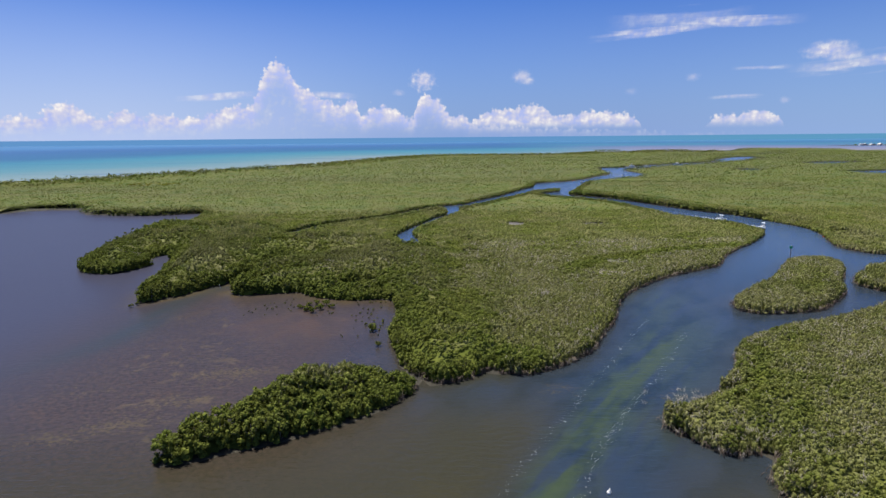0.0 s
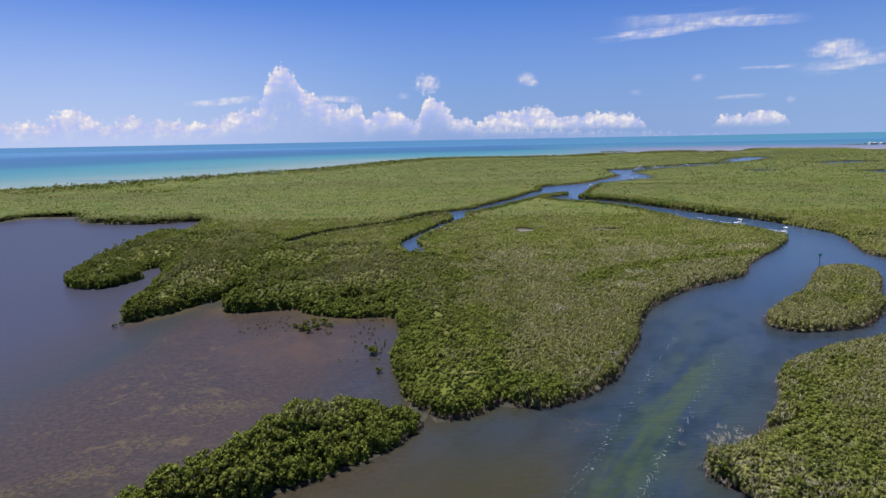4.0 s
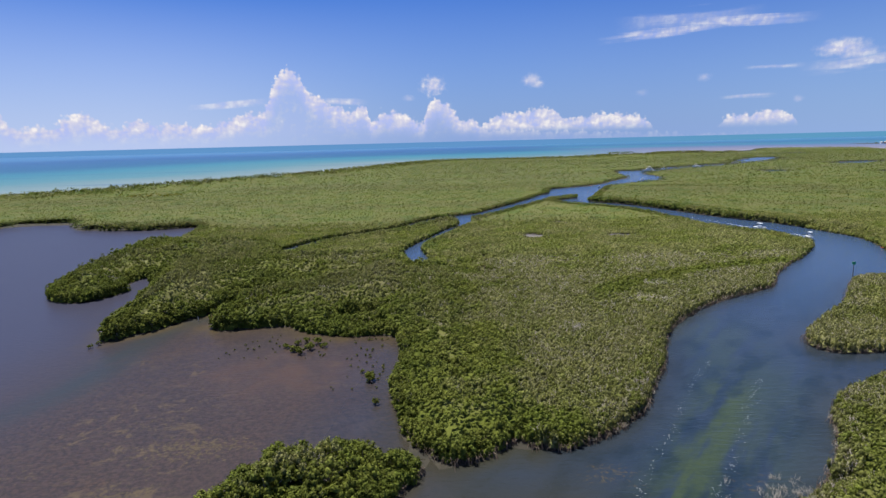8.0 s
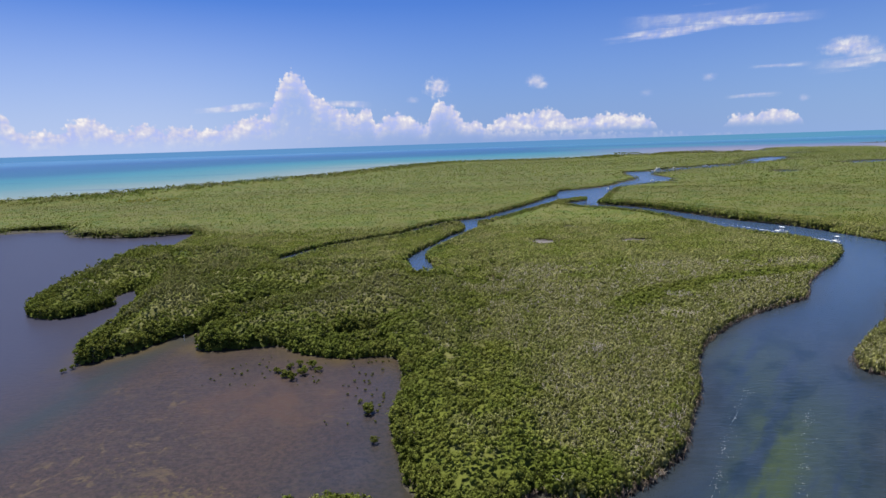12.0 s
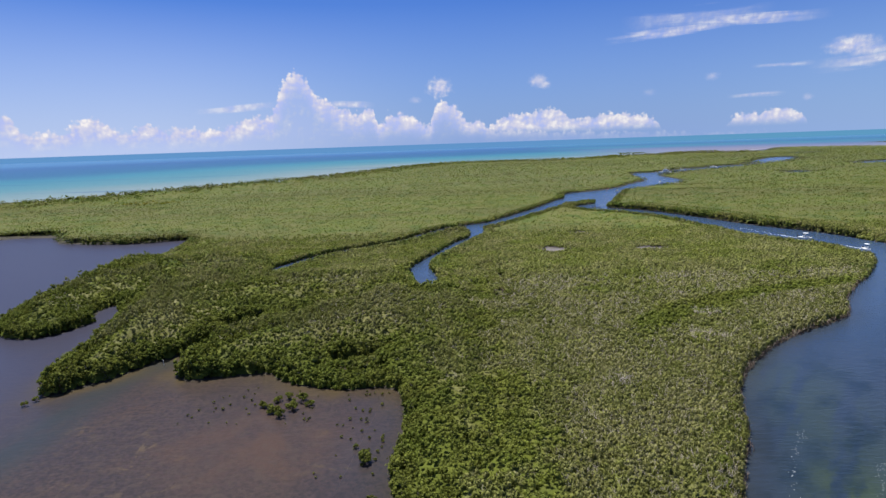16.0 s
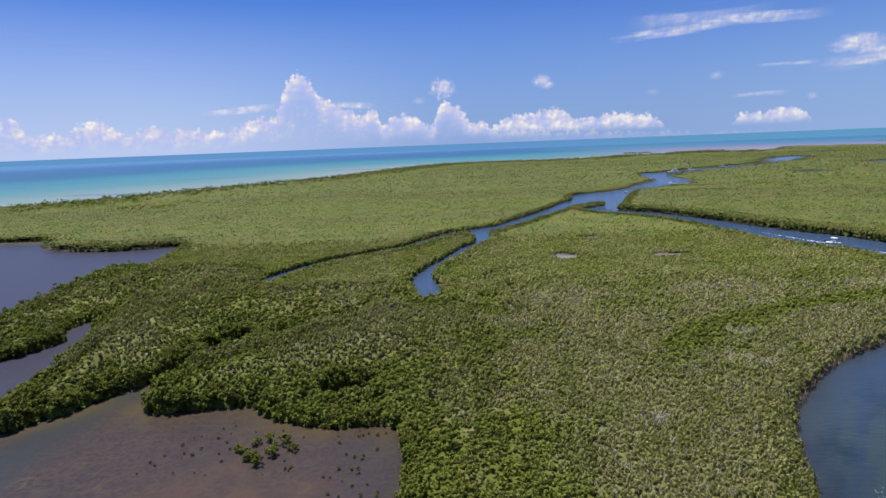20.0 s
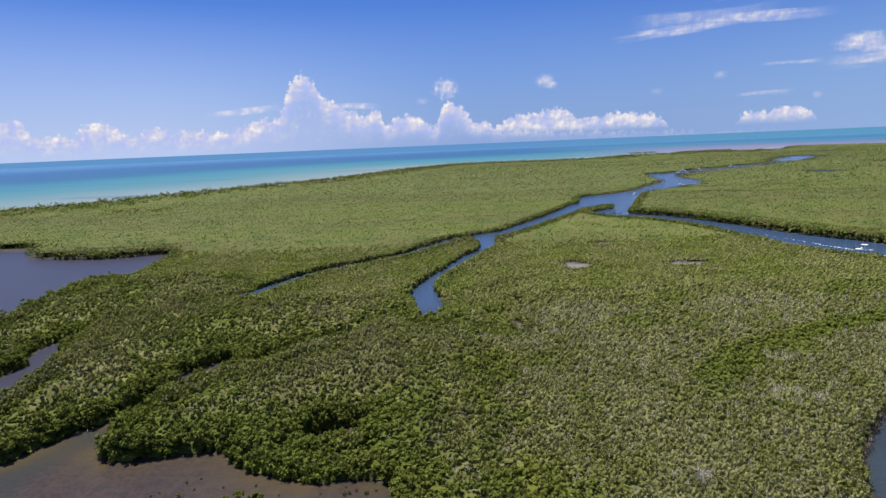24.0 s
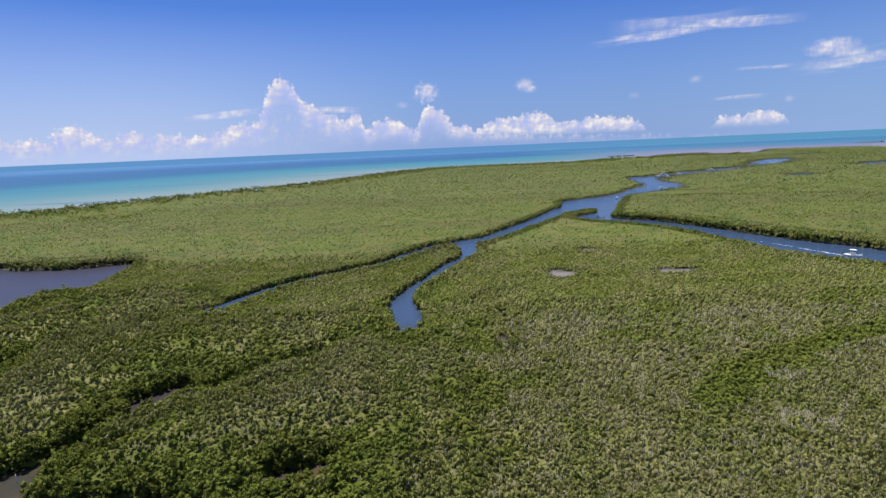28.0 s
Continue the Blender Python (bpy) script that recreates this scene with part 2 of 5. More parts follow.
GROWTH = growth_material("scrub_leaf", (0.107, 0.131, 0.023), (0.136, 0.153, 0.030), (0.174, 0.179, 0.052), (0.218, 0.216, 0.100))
# same greens made darker, so shade inside the growth is in the colour
BODY = growth_material("shaded_scrub_leaf", (0.066, 0.084, 0.014), (0.084, 0.097, 0.018), (0.114, 0.117, 0.036), (0.142, 0.140, 0.068), 0.0)
# leaves of the farther stands: extra blue in the greens imitates distant haze
LEAF = leaf_material("mangrove_leaf", (0.124, 0.158, 0.027), (0.150, 0.164, 0.042), (0.186, 0.186, 0.090))
LEAF_SHORE = leaf_material("shore_mangrove_leaf", (0.116, 0.150, 0.018), (0.158, 0.162, 0.034), (0.222, 0.214, 0.112))
# darker copy of the leaf greens: shade between the puffs, set as base colour
INNER = leaf_material("shaded_inner_leaf", (0.092, 0.110, 0.016), (0.114, 0.116, 0.028), (0.140, 0.126, 0.054), 0.0)
# far canopy: leaf greens darkened, the shade of its gaps put into the colour
CANOPY = leaf_material("leaf_with_gap_shade", (0.070, 0.088, 0.014), (0.084, 0.090, 0.021), (0.104, 0.099, 0.040), 0.0)
YELLOW = leaf_material("yellow_leaf", (0.24, 0.24, 0.015), (0.22, 0.20, 0.03), (0.24, 0.22, 0.06))
FOAM = plain("foam", (0.50, 0.54, 0.56), 0.8, 0.0, 0.1)
TWIG = plain("grey_twig", (0.27, 0.245, 0.215), 0.85, 0.0, 0.35, 8.0)
BARK = plain("grey_bark", (0.30, 0.26, 0.22), 0.85, 0.0, 0.45, 6.0)
ROOT = plain("wet_root", (0.165, 0.120, 0.092), 0.8, 0.0, 0.4, 6.0)
DEAD = plain("bleached_wood", (0.40, 0.37, 0.33), 0.85, 0.0, 0.3, 8.0)
GELCOAT = plain("white_gelcoat", (0.82, 0.82, 0.80), 0.25, 0.0, 0.05)
CANVAS = plain("white_canvas", (0.78, 0.78, 0.76), 0.7, 0.0, 0.08)
DARK = plain("black_plastic", (0.03, 0.03, 0.035), 0.4)
STEEL = plain("aluminium_tube", (0.6, 0.6, 0.6), 0.35, 1.0)
GLASS = plain("dark_glass", (0.02, 0.03, 0.04), 0.08)
TIMBER = plain("weathered_timber", (0.20, 0.16, 0.12), 0.85, 0.0, 0.4, 5.0)
GREEN = plain("green_sign", (0.0, 0.33, 0.16), 0.5)
ORANGE = plain("orange_plastic", (0.65, 0.14, 0.03), 0.4)
WHITE = plain("white_paint", (0.8, 0.8, 0.78), 0.5, 0.0, 0.15)
WALL = plain("pale_render", (0.62, 0.57, 0.50), 0.8, 0.0, 0.15, 0.4)
ROOF = plain("pale_roof", (0.55, 0.50, 0.45), 0.7, 0.0, 0.2, 0.4)
TEAL = plain("blue_hull_paint", (0.05, 0.16, 0.30), 0.3)


def ground_material():
    m, g, s = material("marl_and_mud")
    p = g.position()
    n = g.noise(p, 0.25, 5.0, 0.65)
    f = g.noise(p, 4.0, 4.0, 0.6)
    c = g.mix(g.step(n, 0.35, 0.65), (0.018, 0.016, 0.010), (0.034, 0.029, 0.018))
    c = g.mix(g.attribute("bare"), c, g.mix(f, (0.10, 0.09, 0.09), (0.15, 0.135, 0.135)))
    g.set(s.inputs["Base Color"], c)
    s.inputs["Roughness"].default_value = 0.9
    bump(g, s, f, 0.4, 0.05)
    return m


def water_material():
    """Sea and lagoon water: the colour of depth and bottom, with some painted sky reflection, under a rippled skin."""
    m, g, s = material("lagoon_water")
    p = g.position()
    x, y, z = g.split(p)
    sea, mud, bank, weed = g.attribute("sea"), g.attribute("mud"), g.attribute("bank"), g.attribute("weed")
    wide = g.noise(p, 0.02, 4.0, 0.6, 0.5)
    mid = g.noise(p, 0.09, 5.0, 0.62, 0.8)
    fine = g.noise(p, 0.6, 4.0, 0.6)
    # channel
    c = g.mix(g.step(wide, 0.35, 0.65), (0.016, 0.027, 0.047), (0.023, 0.034, 0.056))
    drift = g.noise(g.combine(g.add(g.mul(x, 0.8), g.mul(y, -0.6)), g.add(g.mul(x, 0.09), g.mul(y, 0.12)), 0.0), 0.22, 5.0, 0.6, 0.15)
    c = g.mix(g.mul(weed, g.step(drift, 0.38, 0.52, 0.08, 1.0)), c, g.mix(fine, (0.025, 0.040, 0.020), (0.042, 0.058, 0.025)))
    c = g.mix(g.mul(g.step(y, 190.0, 150.0), g.step(g.noise(g.combine(g.add(g.mul(x, 0.8), g.mul(y, -0.6)), g.add(g.mul(x, 0.3), g.mul(y, 0.4)), 7.0), 0.16, 5.0, 0.65), 0.46, 0.64, 0.0, 0.55)), c, (0.006, 0.014, 0.022))
    # farther up the channel the blue of reflected sky is mixed into the colour
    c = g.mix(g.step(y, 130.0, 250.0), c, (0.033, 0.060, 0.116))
    c = g.mix(bank, c, g.mix(mid, (0.036, 0.032, 0.014), (0.026, 0.025, 0.014)))
    # shallow lagoon over brown bottom with mats of weed
    speck = g.noise(p, 1.3, 5.0, 0.7)
    brown = g.mix(g.step(wide, 0.35, 0.68), (0.047, 0.032, 0.030), (0.036, 0.028, 0.031))
    brown = g.mix(g.step(mid, 0.5, 0.75, 0.0, 0.6), brown, (0.062, 0.039, 0.026))
    brown = g.mix(g.step(speck, 0.40, 0.60, 0.0, 0.8), brown, (0.020, 0.018, 0.018))
    mats = g.mul(g.step(g.noise(p, 0.16, 6.0, 0.72, 1.2), 0.55, 0.64), g.step(g.noise(p, 0.03, 2.0), 0.50, 0.60))
    brown = g.mix(g.mul(mats, 0.65), brown, (0.090, 0.067, 0.038))
    brown = g.mix(g.mul(g.attribute("rust"), g.step(mid, 0.35, 0.62, 0.2, 0.8)), brown, (0.060, 0.036, 0.026))
    tufty = g.noise(p, 0.55, 6.0, 0.72, 0.9)
    brown = g.mix(g.mul(g.step(tufty, 0.46, 0.62), g.step(wide, 0.40, 0.55, 0.2, 0.5)), brown, (0.056, 0.042, 0.034))
    clump = g.noise(p, 1.5, 5.0, 0.7, 0.5)
    beds = g.step(g.add(g.add(g.mul(g.attribute("beds"), 0.40), g.mul(g.sub(tufty, 0.5), 0.9)), g.mul(g.sub(clump, 0.5), 1.8)), 0.24, 0.42)
    brown = g.mix(g.mul(g.attribute("tide"), g.step(drift, 0.25, 0.5, 0.35, 0.85)), brown, (0.021, 0.028, 0.028))
    # far and western lagoon: bluish base colour stands in for reflected sky
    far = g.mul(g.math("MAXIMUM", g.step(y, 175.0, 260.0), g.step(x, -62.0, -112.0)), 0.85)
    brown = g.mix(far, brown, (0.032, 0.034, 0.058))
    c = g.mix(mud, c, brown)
    c = g.mix(g.mul(g.attribute("rim"), g.step(mid, 0.35, 0.6, 0.25, 0.85)), c, (0.062, 0.046, 0.020))
    c = g.mix(g.mul(beds, g.step(g.attribute("beds"), 0.05, 0.3, 0.0, 0.6)), c, g.mix(fine, (0.060, 0.046, 0.020), (0.100, 0.077, 0.040)))
    # open sea by distance from the beach
    away = g.add(sea, g.mul(g.sub(g.noise(g.combine(g.mul(x, 0.3), y, 0.0), 0.004, 4.0, 0.6), 0.5), 200.0))
    west = g.ramp(g.math("DIVIDE", away, 3200.0), [(0.0, (0.20, 0.215, 0.215)), (0.03, (0.150, 0.195, 0.205)), (0.10, (0.066, 0.158, 0.195)), (0.20, (0.036, 0.142, 0.200)),
                                                   (0.30, (0.026, 0.090, 0.180)), (0.6, (0.030, 0.085, 0.20)), (1.0, (0.050, 0.135, 0.265))])
    east = g.ramp(g.math("DIVIDE", away, 3200.0), [(0.0, (0.19, 0.168, 0.18)), (0.04, (0.150, 0.150, 0.205)), (0.12, (0.120, 0.136, 0.212)), (0.20, (0.088, 0.122, 0.210)), (0.28, (0.048, 0.120, 0.205)), (0.42, (0.036, 0.130, 0.200)),
                                                   (0.58, (0.034, 0.098, 0.195)), (0.75, (0.032, 0.120, 0.215)), (1.0, (0.048, 0.140, 0.255))])
    tones = g.mix(g.step(x, 260.0, 760.0), west, east)
    bars = g.step(g.noise(g.combine(g.mul(x, 0.12), y, 0.0), 0.012, 4.0, 0.6), 0.58, 0.66)
    tones = g.mix(g.mul(bars, g.step(x, 100.0, 600.0, 0.55, 0.75)), tones, g.mix(g.step(x, 100.0, 700.0), (0.022, 0.085, 0.17), (0.075, 0.090, 0.180)))
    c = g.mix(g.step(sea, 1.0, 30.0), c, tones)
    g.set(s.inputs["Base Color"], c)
    g.set(s.inputs["Roughness"], g.math("MAXIMUM", g.step(sea, 0.0, 100.0, 0.16, 0.5), g.mul(mud, 0.36)))
    s.inputs["IOR"].default_value = 1.33
    g.set(s.inputs["Specular IOR Level"], g.sub(g.step(sea, 0.0, 100.0, 0.42, 0.10), g.mul(mud, 0.14)))
    waves = g.noise(g.combine(g.mul(x, 0.5), g.mul(y, 1.2), 0.0), 0.9, 4.0, 0.6)
    bump(g, s, g.mul(g.add(waves, g.mul(fine, 0.5)), g.sub(1.0, g.mul(mud, 0.75))), 0.8, 0.2)
    return m


MARL, WATER = ground_material(), water_material()


# ---- plan: shores in metres, x right, y ahead of the first camera ----
def smooth(points, closed=True, steps=4):
    """A rounded line through the given corners."""
    p = np.array(points, float)
    n = len(p)
    out = []
    for i in range(n if closed else n - 1):
        a, b, c, d = (p[(i + k) % n] if closed else p[min(max(i + k, 0), n - 1)] for k in (-1, 0, 1, 2))
        for t in np.arange(steps) / steps:
            out.append(0.5 * (2 * b + (c - a) * t + (2 * a - 5 * b + 4 * c - d) * t * t + (3 * b - a - 3 * c + d) * t**3))
    if not closed:
        out.append(p[-1])
    return np.array(out)


COAST = [(-900, 380), (-640, 470), (-440, 565), (-385, 615), (-345, 690), (-285, 787), (-204, 903), (-135, 1110), (-60, 1275), (20, 1335), (270, 1335), (380, 1450),
         (470, 1440), (560, 1560), (610, 1470), (740, 1480), (880, 1690), (990, 1730), (1300, 1500), (2600, 1300)]
LAGOON = [(-900, 320), (-420, 335), (-279, 354), (-267, 367), (-246, 375), (-222, 348), (-200, 341), (-172, 339), (-149, 346), (-140, 320), (-136, 285), (-143, 260),
          (-138, 233), (-135, 212), (-130, 196), (-119, 188), (-111, 190), (-107, 199), (-106, 208), (-101, 206), (-97, 194), (-93, 180), (-90, 168), (-88, 156)]
BAY = [(-84, 153), (-79.5, 157.5), (-75.8, 161), (-71.5, 170), (-66, 171), (-63.5, 163), (-61, 160), (-56, 159.5), (-48, 161.5), (-43, 162), (-40, 159), (-36, 156.5), (-30, 154.4), (-24, 153.4),
       (-18, 154), (-14.5, 152), (-13, 146), (-12, 137), (-13, 129), (-12, 120), (-10, 112), (-8, 105)]
PENINSULA = [(-3, 99), (1, 98), (6, 101), (9, 104), (12, 102), (18, 102), (25, 107), (32, 114), (37, 124), (42, 133), (47, 146), (54, 158), (62, 167), (74, 178),
             (96, 192), (108, 210), (133, 237), (148, 256)]
UPSTREAM = [(148, 268), (146, 286), (136, 298), (128, 316), (122, 352), (113, 382), (100, 406), (88, 418), (79, 428), (75, 446), (84, 456), (96, 467), (98, 480),
            (90, 478), (78, 466), (66, 476), (72, 495), (82, 512), (91, 550), (118, 566), (144, 590), (178, 640), (197, 668), (205, 700), (214, 753), (226, 803)]
RIGHT_BANK = [(252, 800), (249, 785), (237, 738), (238, 672), (219, 637), (180, 592), (154, 578), (131, 527), (113, 478), (101, 446), (99, 436), (115, 419), (127, 399),
              (139, 369), (152, 338), (165, 318), (173, 290), (176, 268), (169, 246), (160, 226), (161, 214), (172, 207), (230, 197), (340, 188), (900, 175)]
ISLAND = [(-42, 74), (-38, 72), (-32, 75), (-26, 77), (-20, 81), (-14, 85), (-8, 91), (-5, 96), (-7, 99), (-12, 101), (-19, 102), (-26, 98), (-30, 92), (-34, 85), (-39, 80)]
ISLET = [(78, 146), (77, 141), (81, 138), (90, 138), (100, 142), (114, 155), (120, 165), (133, 182), (139, 195), (133, 201), (123, 196), (111, 181), (101, 169), (87, 156)]
ISLET_EAST = [(125, 162), (130, 155), (150, 150), (210, 150), (320, 155), (320, 176), (210, 186), (151, 188), (138, 179), (127, 169)]
EAST_BANK = [(35, 80), (37, 77), (41, 73), (46, 73.5), (47, 71.5), (44, 69), (43, 66), (44, 60), (55, 45), (80, 20), (140, -20), (420, -60), (420, 138), (210, 140),
             (130, 143), (115, 141), (98, 132), (84, 126), (69, 119), (61, 111), (56, 102), (51, 96), (44, 89), (38, 86), (34, 83)]
CREEK_LOWER = [(-17, 236), (-20, 250), (-21, 265), (-14, 288), (-5, 316), (2, 332), (1, 352), (-4, 362), (1, 373), (13, 381), (24, 400), (35, 419), (56, 459), (66, 480), (76, 470),
               (67, 447), (54, 426), (35, 392), (18, 366), (11, 356), (10, 336), (5, 322), (-1, 307), (-11, 279), (-14, 263), (-11, 250), (-10, 238)]
CREEKS = [
    (8.0, [(0, 364), (-8, 361), (-21, 339), (-31, 322), (-43, 310), (-53, 300), (-63, 289), (-70, 274), (-74, 265), (-80, 257), (-88, 254)]),
    (6.5, [(-95, 252), (-98, 246), (-99, 236), (-104, 224), (-109, 214), (-106, 206)]),
    (6.5, [(-13, 234), (-18, 230), (-25, 225), (-30, 221), (-34, 216), (-39, 210)]),
    (4.2, [(-39, 210), (-45, 206), (-49, 202), (-52, 197), (-57, 192), (-62, 183), (-67, 171)]),
    (7.5, [(-62, 193), (-58, 198)]),
    (5.0, [(-28, 165), (-23, 167)]),
    (1.8, [(4.3, 257.6), (6.6, 262.6), (10.2, 268)]),
    (1.6, [(11, 247.6), (12.2, 239.3)]),
    (1.8, [(9.9, 225.3), (10.6, 221), (11.8, 217.7)]),
    (24.0, [(240, 792), (268, 802)]),
    (9.0, [(244, 796), (280, 822), (318, 852)]),
    (22.0, [(322, 856), (366, 886), (412, 918)]),
    (6.0, [(412, 918), (455, 958), (500, 1000)]),
    (44.0, [(512, 1020), (560, 1085), (612, 1148)]),
    (50.0, [(765, 1375), (800, 1370)]),
    (12.0, [(345, 728), (368, 726)]),
    (10.0, [(380, 730), (420, 752), (452, 780)]),
    (34.0, [(585, 896), (645, 912)]),
    (44.0, [(508, 664), (560, 672)]),
]
BARE = [(38.2, 290.5, 5.4, 5.6), (78.7, 288, 6.2, 4.0), (58.6, 333, 3.8, 2.8)]

LAND = smooth([*COAST, (2600, -400), (-900, -400)], steps=3)
OPEN_WATER = np.concatenate([smooth([*LAGOON, *BAY, *PENINSULA, *UPSTREAM, *RIGHT_BANK], False), [(900, -500), (-1000, -500), (-1000, 320)]])
FAR_SHORE = [(1530, 2150), (1640, 2122), (2400, 2135), (2900, 2230), (2900, 2350), (1640, 2330)]
ISLANDS = [smooth(i) for i in (ISLAND, ISLET, ISLET_EAST, EAST_BANK, FAR_SHORE)]
COAST_LINE = smooth(COAST, False)
CREEK_SHORE = smooth(CREEK_LOWER)


def line_distance(p, a, b):
    """The distance of points from a chain of segments a to b."""
    best = np.full(len(p), 1e9)
    for (ax, ay), (bx, by) in zip(a, b):
        dx, dy = bx - ax, by - ay
        t = np.clip(((p[:, 0] - ax) * dx + (p[:, 1] - ay) * dy) / (dx * dx + dy * dy + 1e-9), 0, 1)
        best = np.minimum(best, (p[:, 0] - ax - t * dx) ** 2 + (p[:, 1] - ay - t * dy) ** 2)
    return np.sqrt(best)


def inside_distance(p, loop):
    """Distance from a closed shore, positive inside it."""
    a, b = loop, np.roll(loop, -1, 0)
    inside = np.zeros(len(p), bool)
    for (ax, ay), (bx, by) in zip(a, b):
        if ay != by:
            cross = (ay > p[:, 1]) != (by > p[:, 1])
            inside ^= cross & (p[:, 0] < (bx - ax) * (p[:, 1] - ay) / (by - ay) + ax)
    d = line_distance(p, a, b)
    return np.where(inside, d, -d)


WAVES = [(math.cos(k * 2.4) * f, math.sin(k * 2.4) * f, k * 1.7, 1.0 / (1 + 0.35 * k)) for k, f in enumerate((0.055, 0.09, 0.14, 0.23, 0.37, 0.61, 0.97, 1.5))]


def rough(p, scale=1.0, shift=0.0):
    """A smooth random field from -1 to 1, roughly."""
    out = np.zeros(len(p))
    for fx, fy, ph, amp in WAVES:
        wob = np.sin(p[:, 1] * fx * scale * 0.7 + ph * 2 + shift)
        out += amp * np.sin((p[:, 0] * fx + p[:, 1] * fy) * scale * 6.28 + ph + shift + 1.4 * wob)
    return out / 2.6


def shore(p):
    """Metres inland from the nearest water (negative: out in the water)."""
    p = np.asarray(p, float)
    s = inside_distance(p, LAND)
    s = np.minimum(s, -inside_distance(p, OPEN_WATER))
    for width, line in CREEKS:
        c = smooth(line, False)
        s = np.minimum(s, line_distance(p, c[:-1], c[1:]) - width / 2)
    s = np.minimum(s, -inside_distance(p, CREEK_SHORE))
    for i in ISLANDS:
        s = np.maximum(s, inside_distance(p, i))
    return s + 0.35 * rough(p, 1.0)


def bareness(p):
    out = np.zeros(len(p))
    for x, y, rx, ry in BARE:
        d = np.sqrt(((p[:, 0] - x) / rx) ** 2 + ((p[:, 1] - y) / ry) ** 2) + 0.25 * rough(p, 1.5)
        out = np.maximum(out, np.clip((1.15 - d) * 4, 0, 1))
    return out


def tallness(p, s):
    """The height of the canopy: low scrub inland, taller and domed on the fingers, the island and the ocean shore."""
    x, y = p[:, 0], p[:, 1]
    h = 1.5 + 1.2 * np.clip((235 - y) / 70, 0, 1) + 0.25 * rough(p, 0.5) + 0.2 * rough(p, 1.6, 2.0)
    finger = np.clip((4 - x) / 30, 0, 1) * np.clip((262 + 40 * np.clip((-70 - x) / 20, 0, 1) - y) / 40, 0, 1) * np.clip((x + 180) / 30, 0, 1)
    tip = np.clip((136 - y) / 24, 0, 1) * np.clip((17 + 6 * rough(p, 0.4, 1.0) - x) / 16, 0, 1)
    east = np.clip((x - 20) / 20, 0, 1) * np.clip((112 - y) / 25, 0, 1)
    # the second spit stands highest, the third sinks towards its creek
    finger = finger * (1 - 0.30 * np.exp(-(((x + 42) / 20) ** 2) - ((y - 192) / 16) ** 2) + 0.16 * np.exp(-(((x + 80) / 14) ** 2) - ((y - 176) / 12) ** 2))
    finger = finger * (1 - 0.62 * np.exp(-(((x + 28) / 13) ** 2) - ((y - 155.5) / 5.5) ** 2))
    lift = np.maximum(np.maximum(6.2 * finger * (1 + 0.22 * rough(p, 1.3, 7.0)), 3.2 * tip), 1.2 * east)
    # a taller belt along the far side of the channel, and lines of trees farther off
    bank = 99 + (436 - y) * 0.458
    belt = np.clip((x - bank + 6) / 4, 0, 1) * np.clip((y - 205) / 20, 0, 1) * np.clip((470 - y) / 40, 0, 1) * np.clip((26 - s) / 14, 0, 1)
    lift = np.maximum(lift, 2.6 * belt)
    head = np.clip((24 - s) / 12, 0, 1) * np.clip((y - 325) / 15, 0, 1) * np.clip((430 - y) / 30, 0, 1) * np.clip((-135 - x) / 15, 0, 1)
    lift = np.maximum(lift, 2.2 * head)
    lines = np.clip(rough(np.stack([x * 0.12, y * 0.5], -1), 0.22, 5.0) * 2.2 - 1.1, 0, 1) * np.clip((y - 380) / 200, 0, 1)
    lift = np.maximum(lift, 1.4 * lines)
    c = line_distance(p, COAST_LINE[:-1], COAST_LINE[1:]) if y.max() > 400 else np.full(len(p), 999.0)
    lift = np.maximum(lift, 4.5 * np.clip((70 - c) / 50, 0, 1))
    lift = np.maximum(lift, 0.9 * np.clip((4.5 - s) / 3, 0, 1) * np.clip((y - 225) / 25, 0, 1) * np.clip((700 - y) / 100, 0, 1))
    wide = np.clip(finger * 2, 0, 1)
    domed = np.clip(0.36 + (0.11 - 0.048 * wide) * s - 0.08 * wide, 0.28, 1.0)
    return np.where((lift > 1.0) & (y < 300), (h + lift) * domed, h * np.clip(0.75 + 0.1 * s, 0.75, 1.0) + lift)


def crowns(p, gap, offset=False):
    """How far each point is from the middle of the nearest crown, crowns standing about gap apart; a number for that crown; and, if wanted, the way out from its middle."""
    cell = np.floor(p / gap)
    best, which, off = np.full(len(p), 1e9), np.zeros(len(p)), np.zeros(p.shape)
    for dx in (-1, 0, 1):
        for dy in (-1, 0, 1):
            c = cell + (dx, dy)
            r1 = np.modf(np.abs(np.sin(c[:, 0] * 127.1 + c[:, 1] * 311.7) * 43758.5))[0]
            r2 = np.modf(np.abs(np.sin(c[:, 0] * 269.5 + c[:, 1] * 183.3) * 24634.6))[0]
            out = p - (c + np.stack([r1, r2], -1)) * gap
            d = np.hypot(*out.T)
            off = np.where((d < best)[:, None], out, off)
            which = np.where(d < best, r1 * 0.6 + r2 * 0.4, which)
            best = np.minimum(best, d)
    return (best, which, off) if offset else (best, which)


def grid_mesh(name, xs, ys, z, keep=None):
    nx, ny = len(xs), len(ys)
    gx, gy = np.meshgrid(xs, ys)
    co = np.stack([gx.ravel(), gy.ravel(), z], -1)
    i = (np.arange(ny - 1)[:, None] * nx + np.arange(nx - 1)).ravel()
    faces = np.stack([i, i + 1, i + nx + 1, i + nx], -1)
    if keep is not None:
        faces = faces[keep[faces].all(1)]
        used = np.unique(faces)
        back = np.zeros(len(co), int)
        back[used] = np.arange(len(used))
        co, faces = co[used], back[faces]
    return fast_mesh(name, co, faces)


